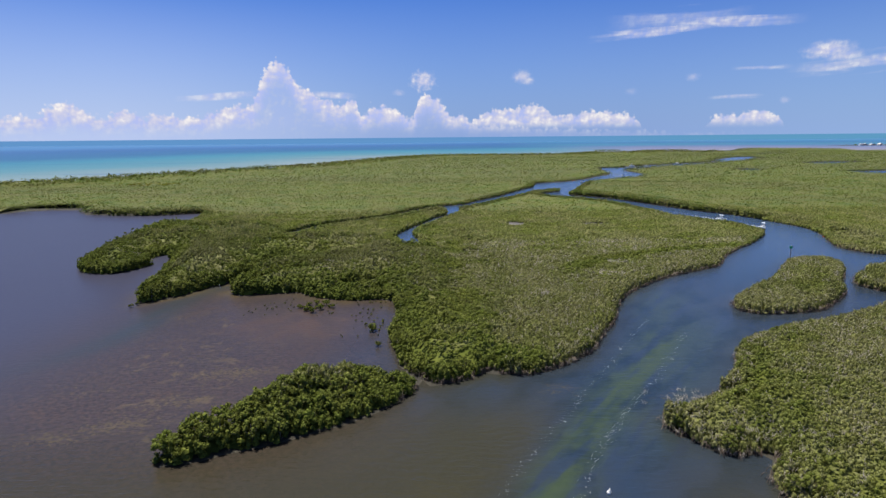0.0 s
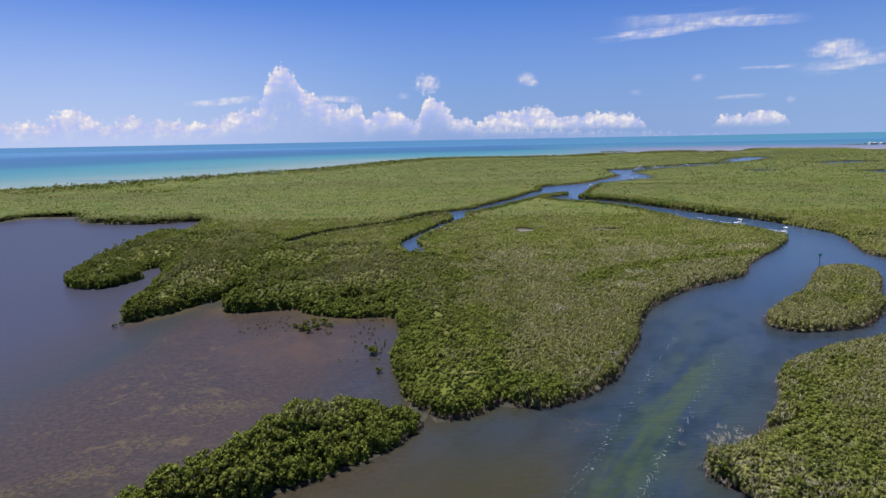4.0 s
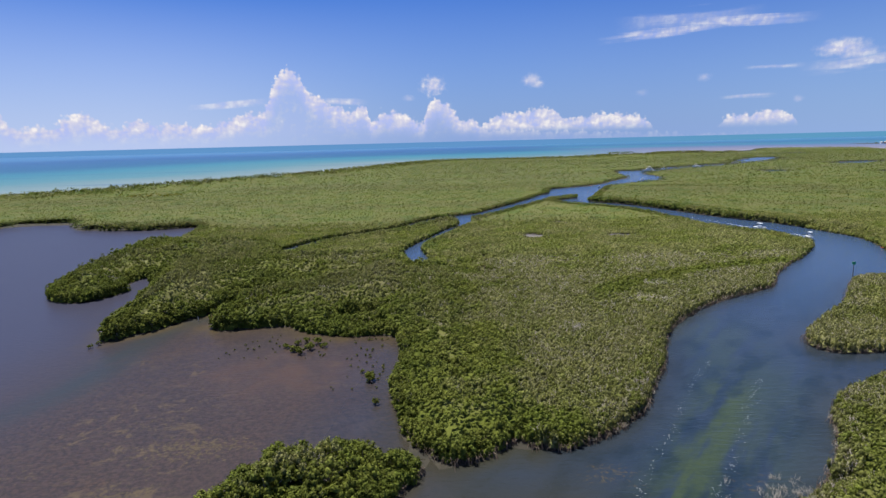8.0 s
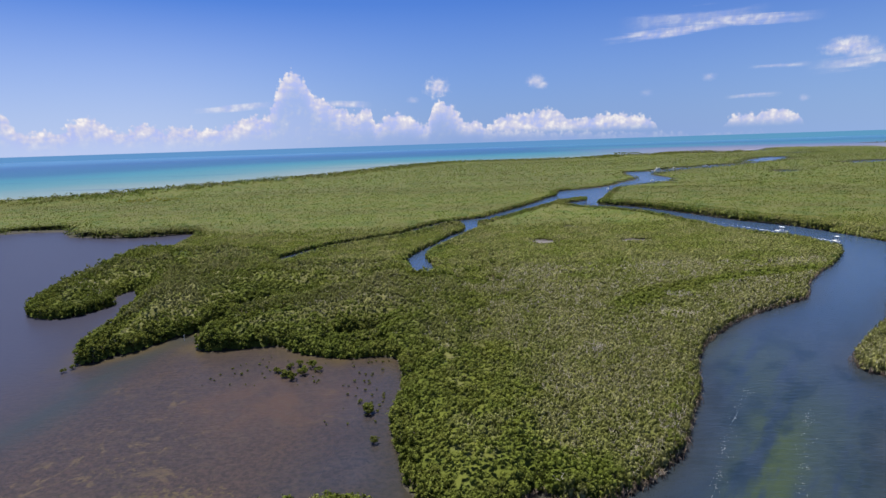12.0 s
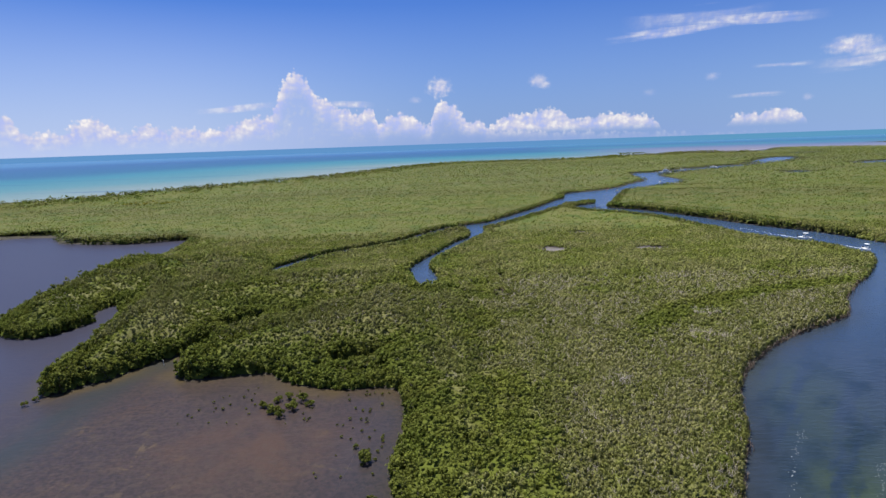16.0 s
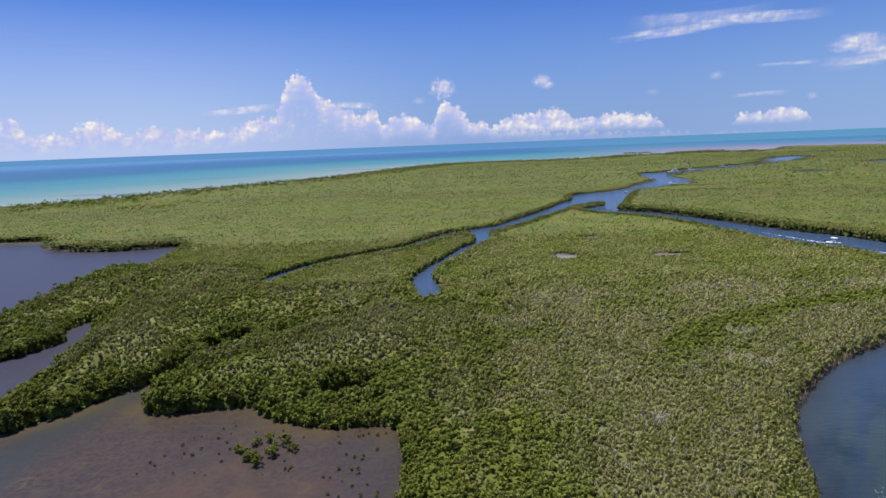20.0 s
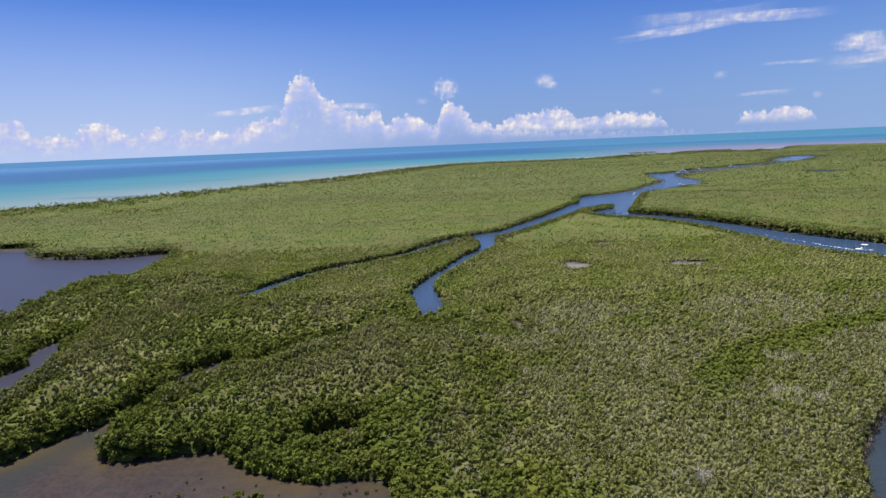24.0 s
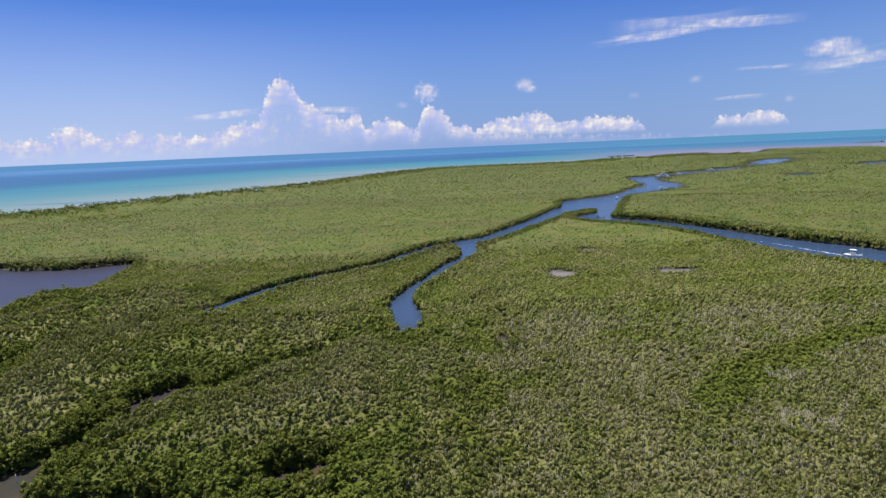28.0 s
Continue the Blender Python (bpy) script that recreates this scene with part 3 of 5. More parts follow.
def fast_mesh(name, co, faces):
    """A mesh from arrays of corners and faces that all have as many corners."""
    me = bpy.data.meshes.new(name)
    k = faces.shape[1]
    me.vertices.add(len(co))
    me.vertices.foreach_set("co", np.ascontiguousarray(co, np.float32).ravel())
    me.loops.add(faces.size)
    me.loops.foreach_set("vertex_index", np.ascontiguousarray(faces, np.int32).ravel())
    me.polygons.add(len(faces))
    me.polygons.foreach_set("loop_start", np.arange(0, faces.size, k, dtype=np.int32))
    me.update(calc_edges=True)
    return me


def spread(*runs):
    return np.unique(np.concatenate([np.arange(*r, dtype=float) for r in runs]))


XS = spread((-12000, -2400, 1600), (-2400, -1000, 140), (-1000, -240, 20), (-240, 240, 4), (240, 1100, 20), (1100, 3200, 150), (3200, 12001, 1600))
YS = spread((-600, 0, 100), (0, 40, 10), (40, 300, 4), (300, 620, 8), (620, 1900, 20), (1900, 5200, 100), (5200, 16000, 1200))
GX, GY = np.meshgrid(XS, YS)
GRID = np.stack([GX.ravel(), GY.ravel()], -1)
SHORE = shore(GRID)


def set_attribute(me, name, values):
    a = me.attributes.new(name, "FLOAT", "POINT")
    a.data.foreach_set("value", np.ascontiguousarray(values, np.float32))


def build_ground():
    z = np.where(SHORE > 0, np.clip(SHORE * 0.12, 0, 0.25), np.clip(SHORE * 0.15, -2.5, 0)) + 0.02
    me = grid_mesh("ground", XS, YS, z)
    set_attribute(me, "bare", bareness(GRID))
    me.materials.append(MARL)
    tagged(new("ground", me), "brown marl and mud flat under the mangroves", "ground", kind="structure")

    me = grid_mesh("water", XS, YS, np.zeros(len(GRID)))
    x, y = GRID.T
    coast = inside_distance(GRID, LAND)
    set_attribute(me, "sea", np.where((coast < 0) & (y > 300), -coast, 0.0))
    line = x - (-8 + (y - 100) * 0.10)
    mud = np.clip((12 - line) / 34, 0, 1) * np.clip((320 - y) / 90, 0, 1)
    lagoon = np.clip((230 - y) / 40, 0.25, 1)
    mud = mud * np.clip((y - 58) / 28, 0.25, 1)
    mud = np.where(x < 10, mud * lagoon, 0) * np.clip((-x + 8) / 12, 0, 1)
    set_attribute(me, "mud", np.maximum(mud, np.clip((-70 - x) / 30, 0, 1) * np.clip((y - 140) / 50, 0, 1) * (coast > 0)))
    beds = np.zeros(len(GRID))
    for bx, by, rx, ry, much in ((-41, 104, 9, 4, 1.0), (-46, 92, 6, 3, 0.9), (-52, 84.5, 7, 3.5, 1.0), (-60, 80, 7, 3, 0.8), (-50, 112, 8, 4, 0.5), (20, 97, 3, 2, 1.0), (23, 94, 2.5, 2, 0.9), (39, 93, 3, 3, 0.6), (-66, 96, 9, 4, 0.5)):
        beds = np.maximum(beds, much * np.exp(-(((x - bx) / rx) ** 2) - ((y - by) / ry) ** 2))
    set_attribute(me, "beds", beds)
    rust = np.exp(-(((x + 36) / 16) ** 2) - ((y - 134) / 13) ** 2)
    set_attribute(me, "rust", rust)
    shallow = np.clip(1 + SHORE / 6, 0, 1) * np.where(x > 14, 0.4, 0.9) * np.clip((250 - y) / 30, 0, 1)
    front = np.clip((104 - y) / 22, 0, 1) * np.clip((22 + (y - 60) * 0.2 - x) / 14, 0, 1)
    front = np.maximum(front, np.clip((78 - y) / 20, 0, 1) * np.clip((x - 24) / 10, 0, 1))
    
    bed = smooth([(10, 58), (14, 66), (20, 77), (29, 91), (40, 106), (50, 122)], False)
    main = np.exp(-((line_distance(GRID, bed[:-1], bed[1:]) / 4.6) ** 2))
    set_attribute(me, "bank", np.maximum(shallow, front * (1 - main)))
    side = smooth([(30, 84), (44, 104), (56, 122), (57, 140), (62, 156)], False)
    set_attribute(me, "weed", np.maximum(main, 0.4 * np.exp(-((line_distance(GRID, side[:-1], side[1:]) / 10.0) ** 2))))
    tide = smooth([(-68, 172), (-73, 162), (-75, 150), (-75, 138), (-76, 124), (-84, 108), (-100, 92)], False)
    set_attribute(me, "tide", np.exp(-((line_distance(GRID, tide[:-1], tide[1:]) / 4.5) ** 2)) * np.clip((y - 95) / 30, 0, 1))
    bayside = np.clip((-12 - x) / 6, 0, 1) * np.clip((x + 96) / 8, 0, 1) * np.clip((y - 138) / 8, 0, 1) * np.clip((185 - y) / 8, 0, 1)
    set_attribute(me, "rim", np.clip(1 + SHORE / 5.5, 0, 1) * bayside)
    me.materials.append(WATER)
    tagged(new("water", me), "blue channel, brown shallow lagoon and turquoise open sea", "water", kind="structure")


build_ground()

# ---- foliage ----
rng = np.random.default_rng(7)


def leaves(centre, normal, size, rng, slim=0.55):
    """Kite-shaped leaf sprays at the centres, facing about the normals: corners and faces."""
    n = len(centre)
    tilt = normal + rng.normal(0, 0.55, (n, 3))
    tilt /= np.linalg.norm(tilt, axis=1, keepdims=True) + 1e-9
    side = np.cross(tilt, rng.normal(0, 1, (n, 3)))
    side /= np.linalg.norm(side, axis=1, keepdims=True) + 1e-9
    along = np.cross(tilt, side)
    size = np.broadcast_to(np.asarray(size, float), (n,))[:, None]
    droop = tilt * size * 0.18
    co = np.stack([centre - along * size, centre + side * size * slim + droop, centre + along * size * 1.1 - droop, centre - side * size * slim + droop], 1).reshape(-1, 3)
    return co, np.arange(4 * n).reshape(-1, 4)


def tufts(place, radius, count, size, rng, flat=0.8, low=-0.15, core=False):
    """Round puffs of leaf sprays: count of them on each of the places, over a lumpy leafy core."""
    n = len(place)
    way = rng.normal(0, 1, (n, count, 3))
    way[..., 2] = np.abs(way[..., 2]) + low
    way /= np.linalg.norm(way, axis=2, keepdims=True)
    reach = radius[:, None, None] * rng.uniform(0.78, 1.12, (n, count, 1))
    centre = place[:, None] + way * reach * np.array([1, 1, flat])
    sizes = (size * rng.uniform(0.7, 1.3, (n, count))).ravel()
    co, faces = leaves(centre.reshape(-1, 3), way.reshape(-1, 3) + (0, 0, 0.12), sizes, rng)
    if core:
        a = np.arange(6) * math.pi / 3
        ring = np.concatenate([np.stack([np.cos(a), np.sin(a), np.full(6, -0.55)], -1), np.stack([np.cos(a + 0.5) * 0.72, np.sin(a + 0.5) * 0.72, np.full(6, 0.55)], -1)])
        lump = place[:, None] + ring * rng.uniform(0.60, 0.92, (n, 12, 1)) * radius[:, None, None] * np.array([1, 1, flat])
        one = np.array([[k, (k + 1) % 6, 6 + (k + 1) % 6, 6 + k] for k in range(6)] + [[6, 7, 8, 9], [6, 9, 10, 11]])
        more = (np.arange(n)[:, None, None] * 12 + one).reshape(-1, 4) + len(co)
        co, faces = np.concatenate([co, lump.reshape(-1, 3)]), np.concatenate([faces, more])
    return co, faces


def scatter(x0, x1, y0, y1, gap, rng):
    """Points about gap apart, shaken, over a rectangle."""
    gx, gy = np.meshgrid(np.arange(x0, x1, float(gap)), np.arange(y0, y1, float(gap)))
    gy[:, 1::2] += gap / 2
    p = np.stack([gx.ravel(), gy.ravel()], -1)
    return p + rng.uniform(-0.5, 0.5, p.shape) * gap


def in_view(p, margin=12.0):
    """Ground that the flight ever shows: a wedge ahead of its start."""
    return np.abs(p[:, 0]) < 0.86 * (p[:, 1] + 8) + margin


def stuff(name, co, faces, mat, label, category):
    me = fast_mesh(name, co, faces)
    me.materials.append(mat)
    me.polygons.foreach_set("use_smooth", [True] * len(me.polygons))
    return tagged(new(name, me), label, category, kind="stuff")


def build_thicket():
    """The inside of the canopy, below the leaf puffs, with its shade put into the colour."""
    h = tallness(GRID, SHORE)
    bare = bareness(GRID)
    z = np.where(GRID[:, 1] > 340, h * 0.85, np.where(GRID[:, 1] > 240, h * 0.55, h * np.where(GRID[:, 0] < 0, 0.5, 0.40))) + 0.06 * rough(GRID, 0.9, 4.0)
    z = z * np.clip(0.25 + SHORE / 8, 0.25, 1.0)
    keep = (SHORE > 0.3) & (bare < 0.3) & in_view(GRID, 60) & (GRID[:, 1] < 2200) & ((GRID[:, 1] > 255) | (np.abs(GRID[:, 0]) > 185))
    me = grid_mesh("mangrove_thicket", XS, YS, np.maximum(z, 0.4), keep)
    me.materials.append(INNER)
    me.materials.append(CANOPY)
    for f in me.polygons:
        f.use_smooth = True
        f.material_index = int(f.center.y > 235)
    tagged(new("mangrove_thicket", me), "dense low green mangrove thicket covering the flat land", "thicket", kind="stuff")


build_thicket()


def core_faces(count, *groups):
    """Which faces of puffs are cores: the second material."""
    return np.concatenate([np.concatenate([np.zeros(n * count, np.int32), np.ones(n * 8, np.int32)]) for n in groups])


BAND = smooth([(44, 184), (54, 193), (72, 207), (88, 214), (102, 219), (118, 224)], False, 6)


def freshness(p, s):
    """From dry grey-green brush (0) to lush round crowns (1): lush by the lagoon, on the peninsula's tip and in patches."""
    x, y = p[:, 0], p[:, 1]
    x = x + 9 * rough(p, 0.3, 2.0)
    calm = 1 - 0.45 * np.clip((x - 8) / 14, 0, 1)
    f = 0.40 - 0.10 * (1 - calm) + calm * (0.62 * rough(p, 0.32, 3.0) + 0.30 * rough(p, 1.1, 6.0))
    west = np.clip((22 - x) / 26, 0, 1) * np.clip((250 - y) / 40, 0, 1)
    f += west * (0.85 * np.clip((8.5 - s) / 5, -0.25, 1) + 0.12)
    f += 0.6 * np.clip((150 - y) / 30, 0, 1) * np.clip((20 - x) / 22, 0, 1) * (x > -14)
    f -= 0.16 * np.clip((x - 12) / 20, 0, 1) * np.clip((185 - y) / 20, 0, 1) * np.clip((45 - x) / 6, 0, 1)
    f -= 0.5 * np.clip((4 - s) / 3, 0, 1) * np.clip((x - 8) / 6, 0, 1) * np.clip((240 - y) / 20, 0, 1)
    f += 0.06 * np.clip((x - 44) / 10, 0, 1) * np.clip((125 - y) / 20, 0, 1)
    f += 0.12 * np.clip((y - 232) / 30, 0, 1)
    f += 1.1 * np.clip(1.5 - line_distance(p, BAND[:-1], BAND[1:]) / 3.2, 0, 1)
    return np.clip((f - 0.5) * 1.9 + 0.5, 0, 1)


def surface(p, s):
    """The top of the growth: height, how lush it is, a tone for each plant, lifted farther off, and the way its crown
    faces.
    """
    h = tallness(p, s)
    f = freshness(p, s)
    low = np.clip(h / 3.6, 0.25, 1.15) * np.clip((305 - p[:, 1]) / 90, 0.22, 1)
    d, which, off = crowns(p, 3.5, True)
    d2, which2, off2 = crowns(p + 61.3, 1.55, True)
    round_top = 2.1 * (np.clip(1 - (d / 2.45) ** 2, 0, 1) - 0.55) + 1.0 * (which - 0.5) + 0.40 * (np.sqrt(np.clip(1 - (d2 / 1.1) ** 2, 0, 1)) - 0.6)
    brush = 0.55 * (np.sqrt(np.clip(1 - (d2 / 1.1) ** 2, 0, 1)) - 0.6) + 0.45 * (which2 - 0.5) + 0.5 * (which - 0.5)
    z = h + low * (f * round_top + (1 - f) * brush)
    lean = f[:, None] * off / 2.0 + 0.5 * off2
    # beyond y 195 the tone is lifted, brightening against the shade of the gaps
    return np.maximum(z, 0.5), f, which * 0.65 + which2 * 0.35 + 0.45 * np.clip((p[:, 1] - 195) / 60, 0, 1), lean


def sprays(centre, out, lush, size, rng):
    """Leaf sprays: flat kites on lush crowns, slim upright shoots in the brush."""
    n = len(centre)

    def unit(v):
        return v / (np.linalg.norm(v, axis=1, keepdims=True) + 1e-9)

    jitter = rng.normal(0, 1, (n, 3))
    any_way = rng.normal(0, 1, (n, 3))
    flat = unit(out + 0.50 * jitter)
    side_flat = unit(np.cross(flat, any_way))
    along_up = unit(np.array([0, 0, 1.0]) + 0.35 * out + 0.50 * jitter)
    side_up = unit(np.cross(along_up, any_way))
    side = np.where(lush[:, None], side_flat, side_up)
    along = np.where(lush[:, None], np.cross(flat, side_flat), along_up)
    tilt = np.cross(side, along)
    long = (size * np.where(lush, 1.0, 1.35))[:, None]
    wide = long * np.where(lush, 0.62, 0.34)[:, None]
    droop = tilt * wide * 0.3
    co = np.stack([centre - along * long, centre + side * wide + droop, centre + along * long * 1.1 - droop, centre - side * wide + droop], 1).reshape(-1, 3)
    return co, np.arange(4 * n).reshape(-1, 4)


def growth(name, box, gap, count, size, label, share=lambda p: 1.0):
    """A stand of mangroves: leaf sprays all over the tops and the watersides of its crowns."""
    p = scatter(*box, gap, rng)
    p = p[in_view(p)]
    p = p[rng.uniform(0, 1, len(p)) < share(p)]
    s = shore(p)
    ok = (s > 0.15) & (bareness(p) < 0.35)
    p, s = p[ok], s[ok]
    z, f, tone, lean = surface(p, s)
    edge = s < 2.4
    drop = rng.uniform(0.08, 0.85, (2, edge.sum())) * np.maximum(z[edge] - 0.3, 0.2)
    q0 = p[edge, 0]
    p = np.concatenate([p, p[edge], p[edge]])
    z = np.concatenate([z, *(np.maximum(z[edge] - d, np.where(q0 > 8, 1.15, 0.35)) for d in drop)])
    f, tone, lean = (np.concatenate([v, v[edge], v[edge]]) for v in (f, tone, lean))
    n = len(p)
    # brush stands in narrow upright tufts, lush crowns in wide round ones
    r = gap * np.clip(np.exp(rng.normal(-0.46, 0.24, n)), 0.38, 0.86) * (0.84 + 0.20 * f)
    tall = 1.35 - 0.5 * f
    place = np.column_stack([p, np.maximum(z - r * 0.75 + rng.normal(0, 0.07, n), 0.4)])
    way = rng.normal(0, 1, (n, count, 3))
    way[..., 2] = np.abs(way[..., 2]) * 1.1 - 0.2
    way /= np.linalg.norm(way, axis=2, keepdims=True)
    shell = np.column_stack([r, r, r * tall])[:, None]
    centre = place[:, None] + way * shell * rng.uniform(0.72, 1.18, (n, count, 1))
    out = way + np.column_stack([lean * 0.5, np.full(n, 0.25)])[:, None]
    lush = rng.uniform(0, 1, (n, count)) < 0.35 + 0.65 * f[:, None]
    sizes = size * rng.uniform(0.65, 1.35, (n, count))
    co, faces = sprays(centre.reshape(-1, 3), out.reshape(-1, 3), lush.ravel(), sizes.ravel(), rng)
    a = np.arange(5) * math.pi * 0.4
    ring = np.concatenate([np.stack([np.cos(a), np.sin(a), np.full(5, -0.6)], -1), np.stack([np.cos(a + 0.6) * 0.74, np.sin(a + 0.6) * 0.74, np.full(5, 0.45)], -1), [(0, 0, 0.85)]])
    lump = place[:, None] + ring * rng.uniform(0.55, 0.85, (n, 11, 1)) * shell
    one = np.array([[k, (k + 1) % 5, 5 + (k + 1) % 5, 5 + k] for k in range(5)] + [[5, 6, 7, 10], [7, 8, 9, 10], [9, 5, 10, 10]])[:7]
    more = (np.arange(n)[:, None, None] * 11 + one).reshape(-1, 4) + len(co)
    co = np.concatenate([co, lump.reshape(-1, 3)])
    ob = stuff(name, co, np.concatenate([faces, more]), GROWTH, label, "mangroves")
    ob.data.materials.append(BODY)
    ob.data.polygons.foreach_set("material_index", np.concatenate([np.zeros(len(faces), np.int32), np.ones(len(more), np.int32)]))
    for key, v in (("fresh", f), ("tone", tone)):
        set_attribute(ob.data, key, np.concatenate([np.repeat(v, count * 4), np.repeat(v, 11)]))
    return ob


def build_body(x0, x1, y0, y1, step):
    """The leafy inside of the near growth, under its sprays, darkened in colour as shade."""
    xs, ys = np.arange(x0, x1, step), np.arange(y0, y1, step)
    gx, gy = np.meshgrid(xs, ys)
    p = np.stack([gx.ravel(), gy.ravel()], -1)
    keep = in_view(p, 14)
    s = np.full(len(p), -9.0)
    s[keep] = shore(p[keep])
    keep &= (s > 0.1) & (bareness(p) < 0.3)
    z, f, tone = (np.zeros(len(p)) for _ in range(3))
    _, f[keep], tone[keep], _ = surface(p[keep], s[keep])
    z[keep] = tallness(p[keep], s[keep])
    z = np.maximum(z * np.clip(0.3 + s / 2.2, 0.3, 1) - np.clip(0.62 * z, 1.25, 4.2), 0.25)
    me = grid_mesh("mangrove_inside", xs, ys, z, keep)
    at = np.empty((len(me.vertices), 3), np.float32)
    me.vertices.foreach_get("co", at.reshape(-1))
    i = np.rint((at[:, 0] - x0) / step).astype(int) + np.rint((at[:, 1] - y0) / step).astype(int) * len(xs)
    set_attribute(me, "fresh", f[i])
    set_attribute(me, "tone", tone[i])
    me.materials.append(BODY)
    me.polygons.foreach_set("use_smooth", [True] * len(me.polygons))
    tagged(new("mangrove_inside", me), "shaded twigs and leaves inside the mangrove scrub", "thicket", kind="stuff")


def canopy(name, box, gap, count, size, label, crown=3.0, sag=0.5, spread_r=0.60, mat=LEAF, uneven=0.3, core=False, share=lambda p: 1.0, upright=0.8):
    p = scatter(*box, gap, rng)
    p = p[in_view(p)]
    p = p[rng.uniform(0, 1, len(p)) < share(p)]
    s = shore(p)
    ok = (s > (-0.1 if gap < 1.8 else 0.08) * gap) & (bareness(p) < 0.35)
    p, s = p[ok], s[ok]
    h = tallness(p, s)
    d, which = crowns(p, crown)
    r = gap * spread_r * rng.uniform(0.65, 1.3, len(p))
    low = np.minimum(h, np.where(p[:, 0] < 0, 3.2, 2.9))
    z = h * 0.98 + uneven * (which - 0.45) * low - r * 0.5 - sag * low * np.clip(d / crown, 0, 0.9) ** 2 * 1.6 + rng.normal(0, 0.07, len(p)) * low
    place = np.column_stack([p, np.maximum(z, 0.5)])
    co, faces = tufts(place, r, count, size, rng, upright, core=core)
    # leafy sides along the water
    edge = s < 2.6
    q = place[edge].copy()
    if len(q):
        floor = np.where(p[edge, 0] < -6, 0.45, 0.9)
        q[:, 2] = np.maximum(rng.uniform(0.2, 0.75, len(q)) * h[edge], floor)
        c2, f2 = tufts(q, r[edge] * 1.05, count, size, rng, low=-0.5, core=core)
        co, faces = np.concatenate([co, c2]), np.concatenate([faces, f2 + len(co)])
    ob = stuff(name, co, faces, mat, label, "mangroves")
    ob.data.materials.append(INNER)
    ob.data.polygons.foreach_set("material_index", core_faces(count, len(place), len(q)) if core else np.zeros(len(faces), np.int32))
    return ob


def fade(at, wide):
    """Where one stand of the canopy gives way to the next: how much of the nearer one grows at a place."""
    return lambda p: np.clip((at - p[:, 1]) / wide + 0.5, 0, 1)


def rest(at, wide):
    return lambda p: np.clip((p[:, 1] - at) / wide + 0.55, 0, 1)


def north(p):
    """How far the darker trees reach inland: farther at the lagoon's end."""
    return 228 + 75 * np.clip((-45 - p[:, 0]) / 30, 0, 1)


def spits(p):
    """Share of the darker trees: all of it on the spits, thinning out towards the peninsula."""
    return np.clip((-6 - p[:, 0]) / 44 + 0.5, 0, 1) * np.clip((np.minimum(north(p), 238) - p[:, 1]) / 40 + 0.5, 0, 1)


def lagoon_end(p):
    return np.clip((north(p) - p[:, 1]) / 40 + 0.5, 0, 1) * np.clip((p[:, 1] - 238) / 40 + 0.55, 0, 1) * (p[:, 0] < -45)


def inland(p):
    return np.clip((p[:, 0] + 6) / 44 + 0.55, 0, 1) * fade(212, 50)(p)


def middle(p):
    return np.where(p[:, 0] < 2, np.clip((p[:, 1] - north(p)) / 40 + 0.55, 0, 1), rest(210, 50)(p)) * fade(335, 30)(p)


def bank_side(p):
    s = shore(p)
    return (s > -0.3) & (s < 5.5) & (p[:, 1] > 225 + 40 * (p[:, 0] < -45))


build_body(-196, 200, 40, 262, 1.0)
growth("shore_mangroves", (-150, 18, 68, 262), 0.80, 10, 0.155, "dense green rounded mangroves on the narrow spits", spits)
growth("shore_mangroves", (-260, -40, 205, 330), 1.1, 8, 0.22, "grey-green mangroves between the lagoon and the creeks", lagoon_end)
growth("mangrove_scrub", (-32, 190, 40, 160), 0.76, 10, 0.145, "low dense green and olive mangrove scrub near the water", inland)
growth("mangrove_scrub", (-32, 230, 160, 245), 0.95, 8, 0.18, "low dense olive mangrove scrub across the peninsula", inland)
growth("mangrove_scrub", (-260, 270, 185, 350), 1.2, 5, 0.23, "low olive-green mangrove scrub cut by creeks", middle)
canopy("bank_mangroves", (-200, 270, 225, 560), 1.35, 9, 0.27, "tufted olive-green mangroves along the river banks", 2.8, 0.30, 0.60, LEAF, 0.40, True, bank_side)
canopy("mangrove_scrub", (-460, 480, 320, 640), 2.1, 4, 0.42, "wide flat stand of olive-green mangroves", 4.0, 0.12, 0.6, LEAF, 0.14, False, lambda p: rest(335, 30)(p) * fade(625, 30)(p), 0.75)
canopy("mangrove_scrub", (-700, 1100, 610, 1760), 5.5, 5, 0.70, "far flat mangrove forest reaching to the sea", 10.0, 0.08, 0.6, LEAF, 0.12, False, rest(625, 30), 0.7)


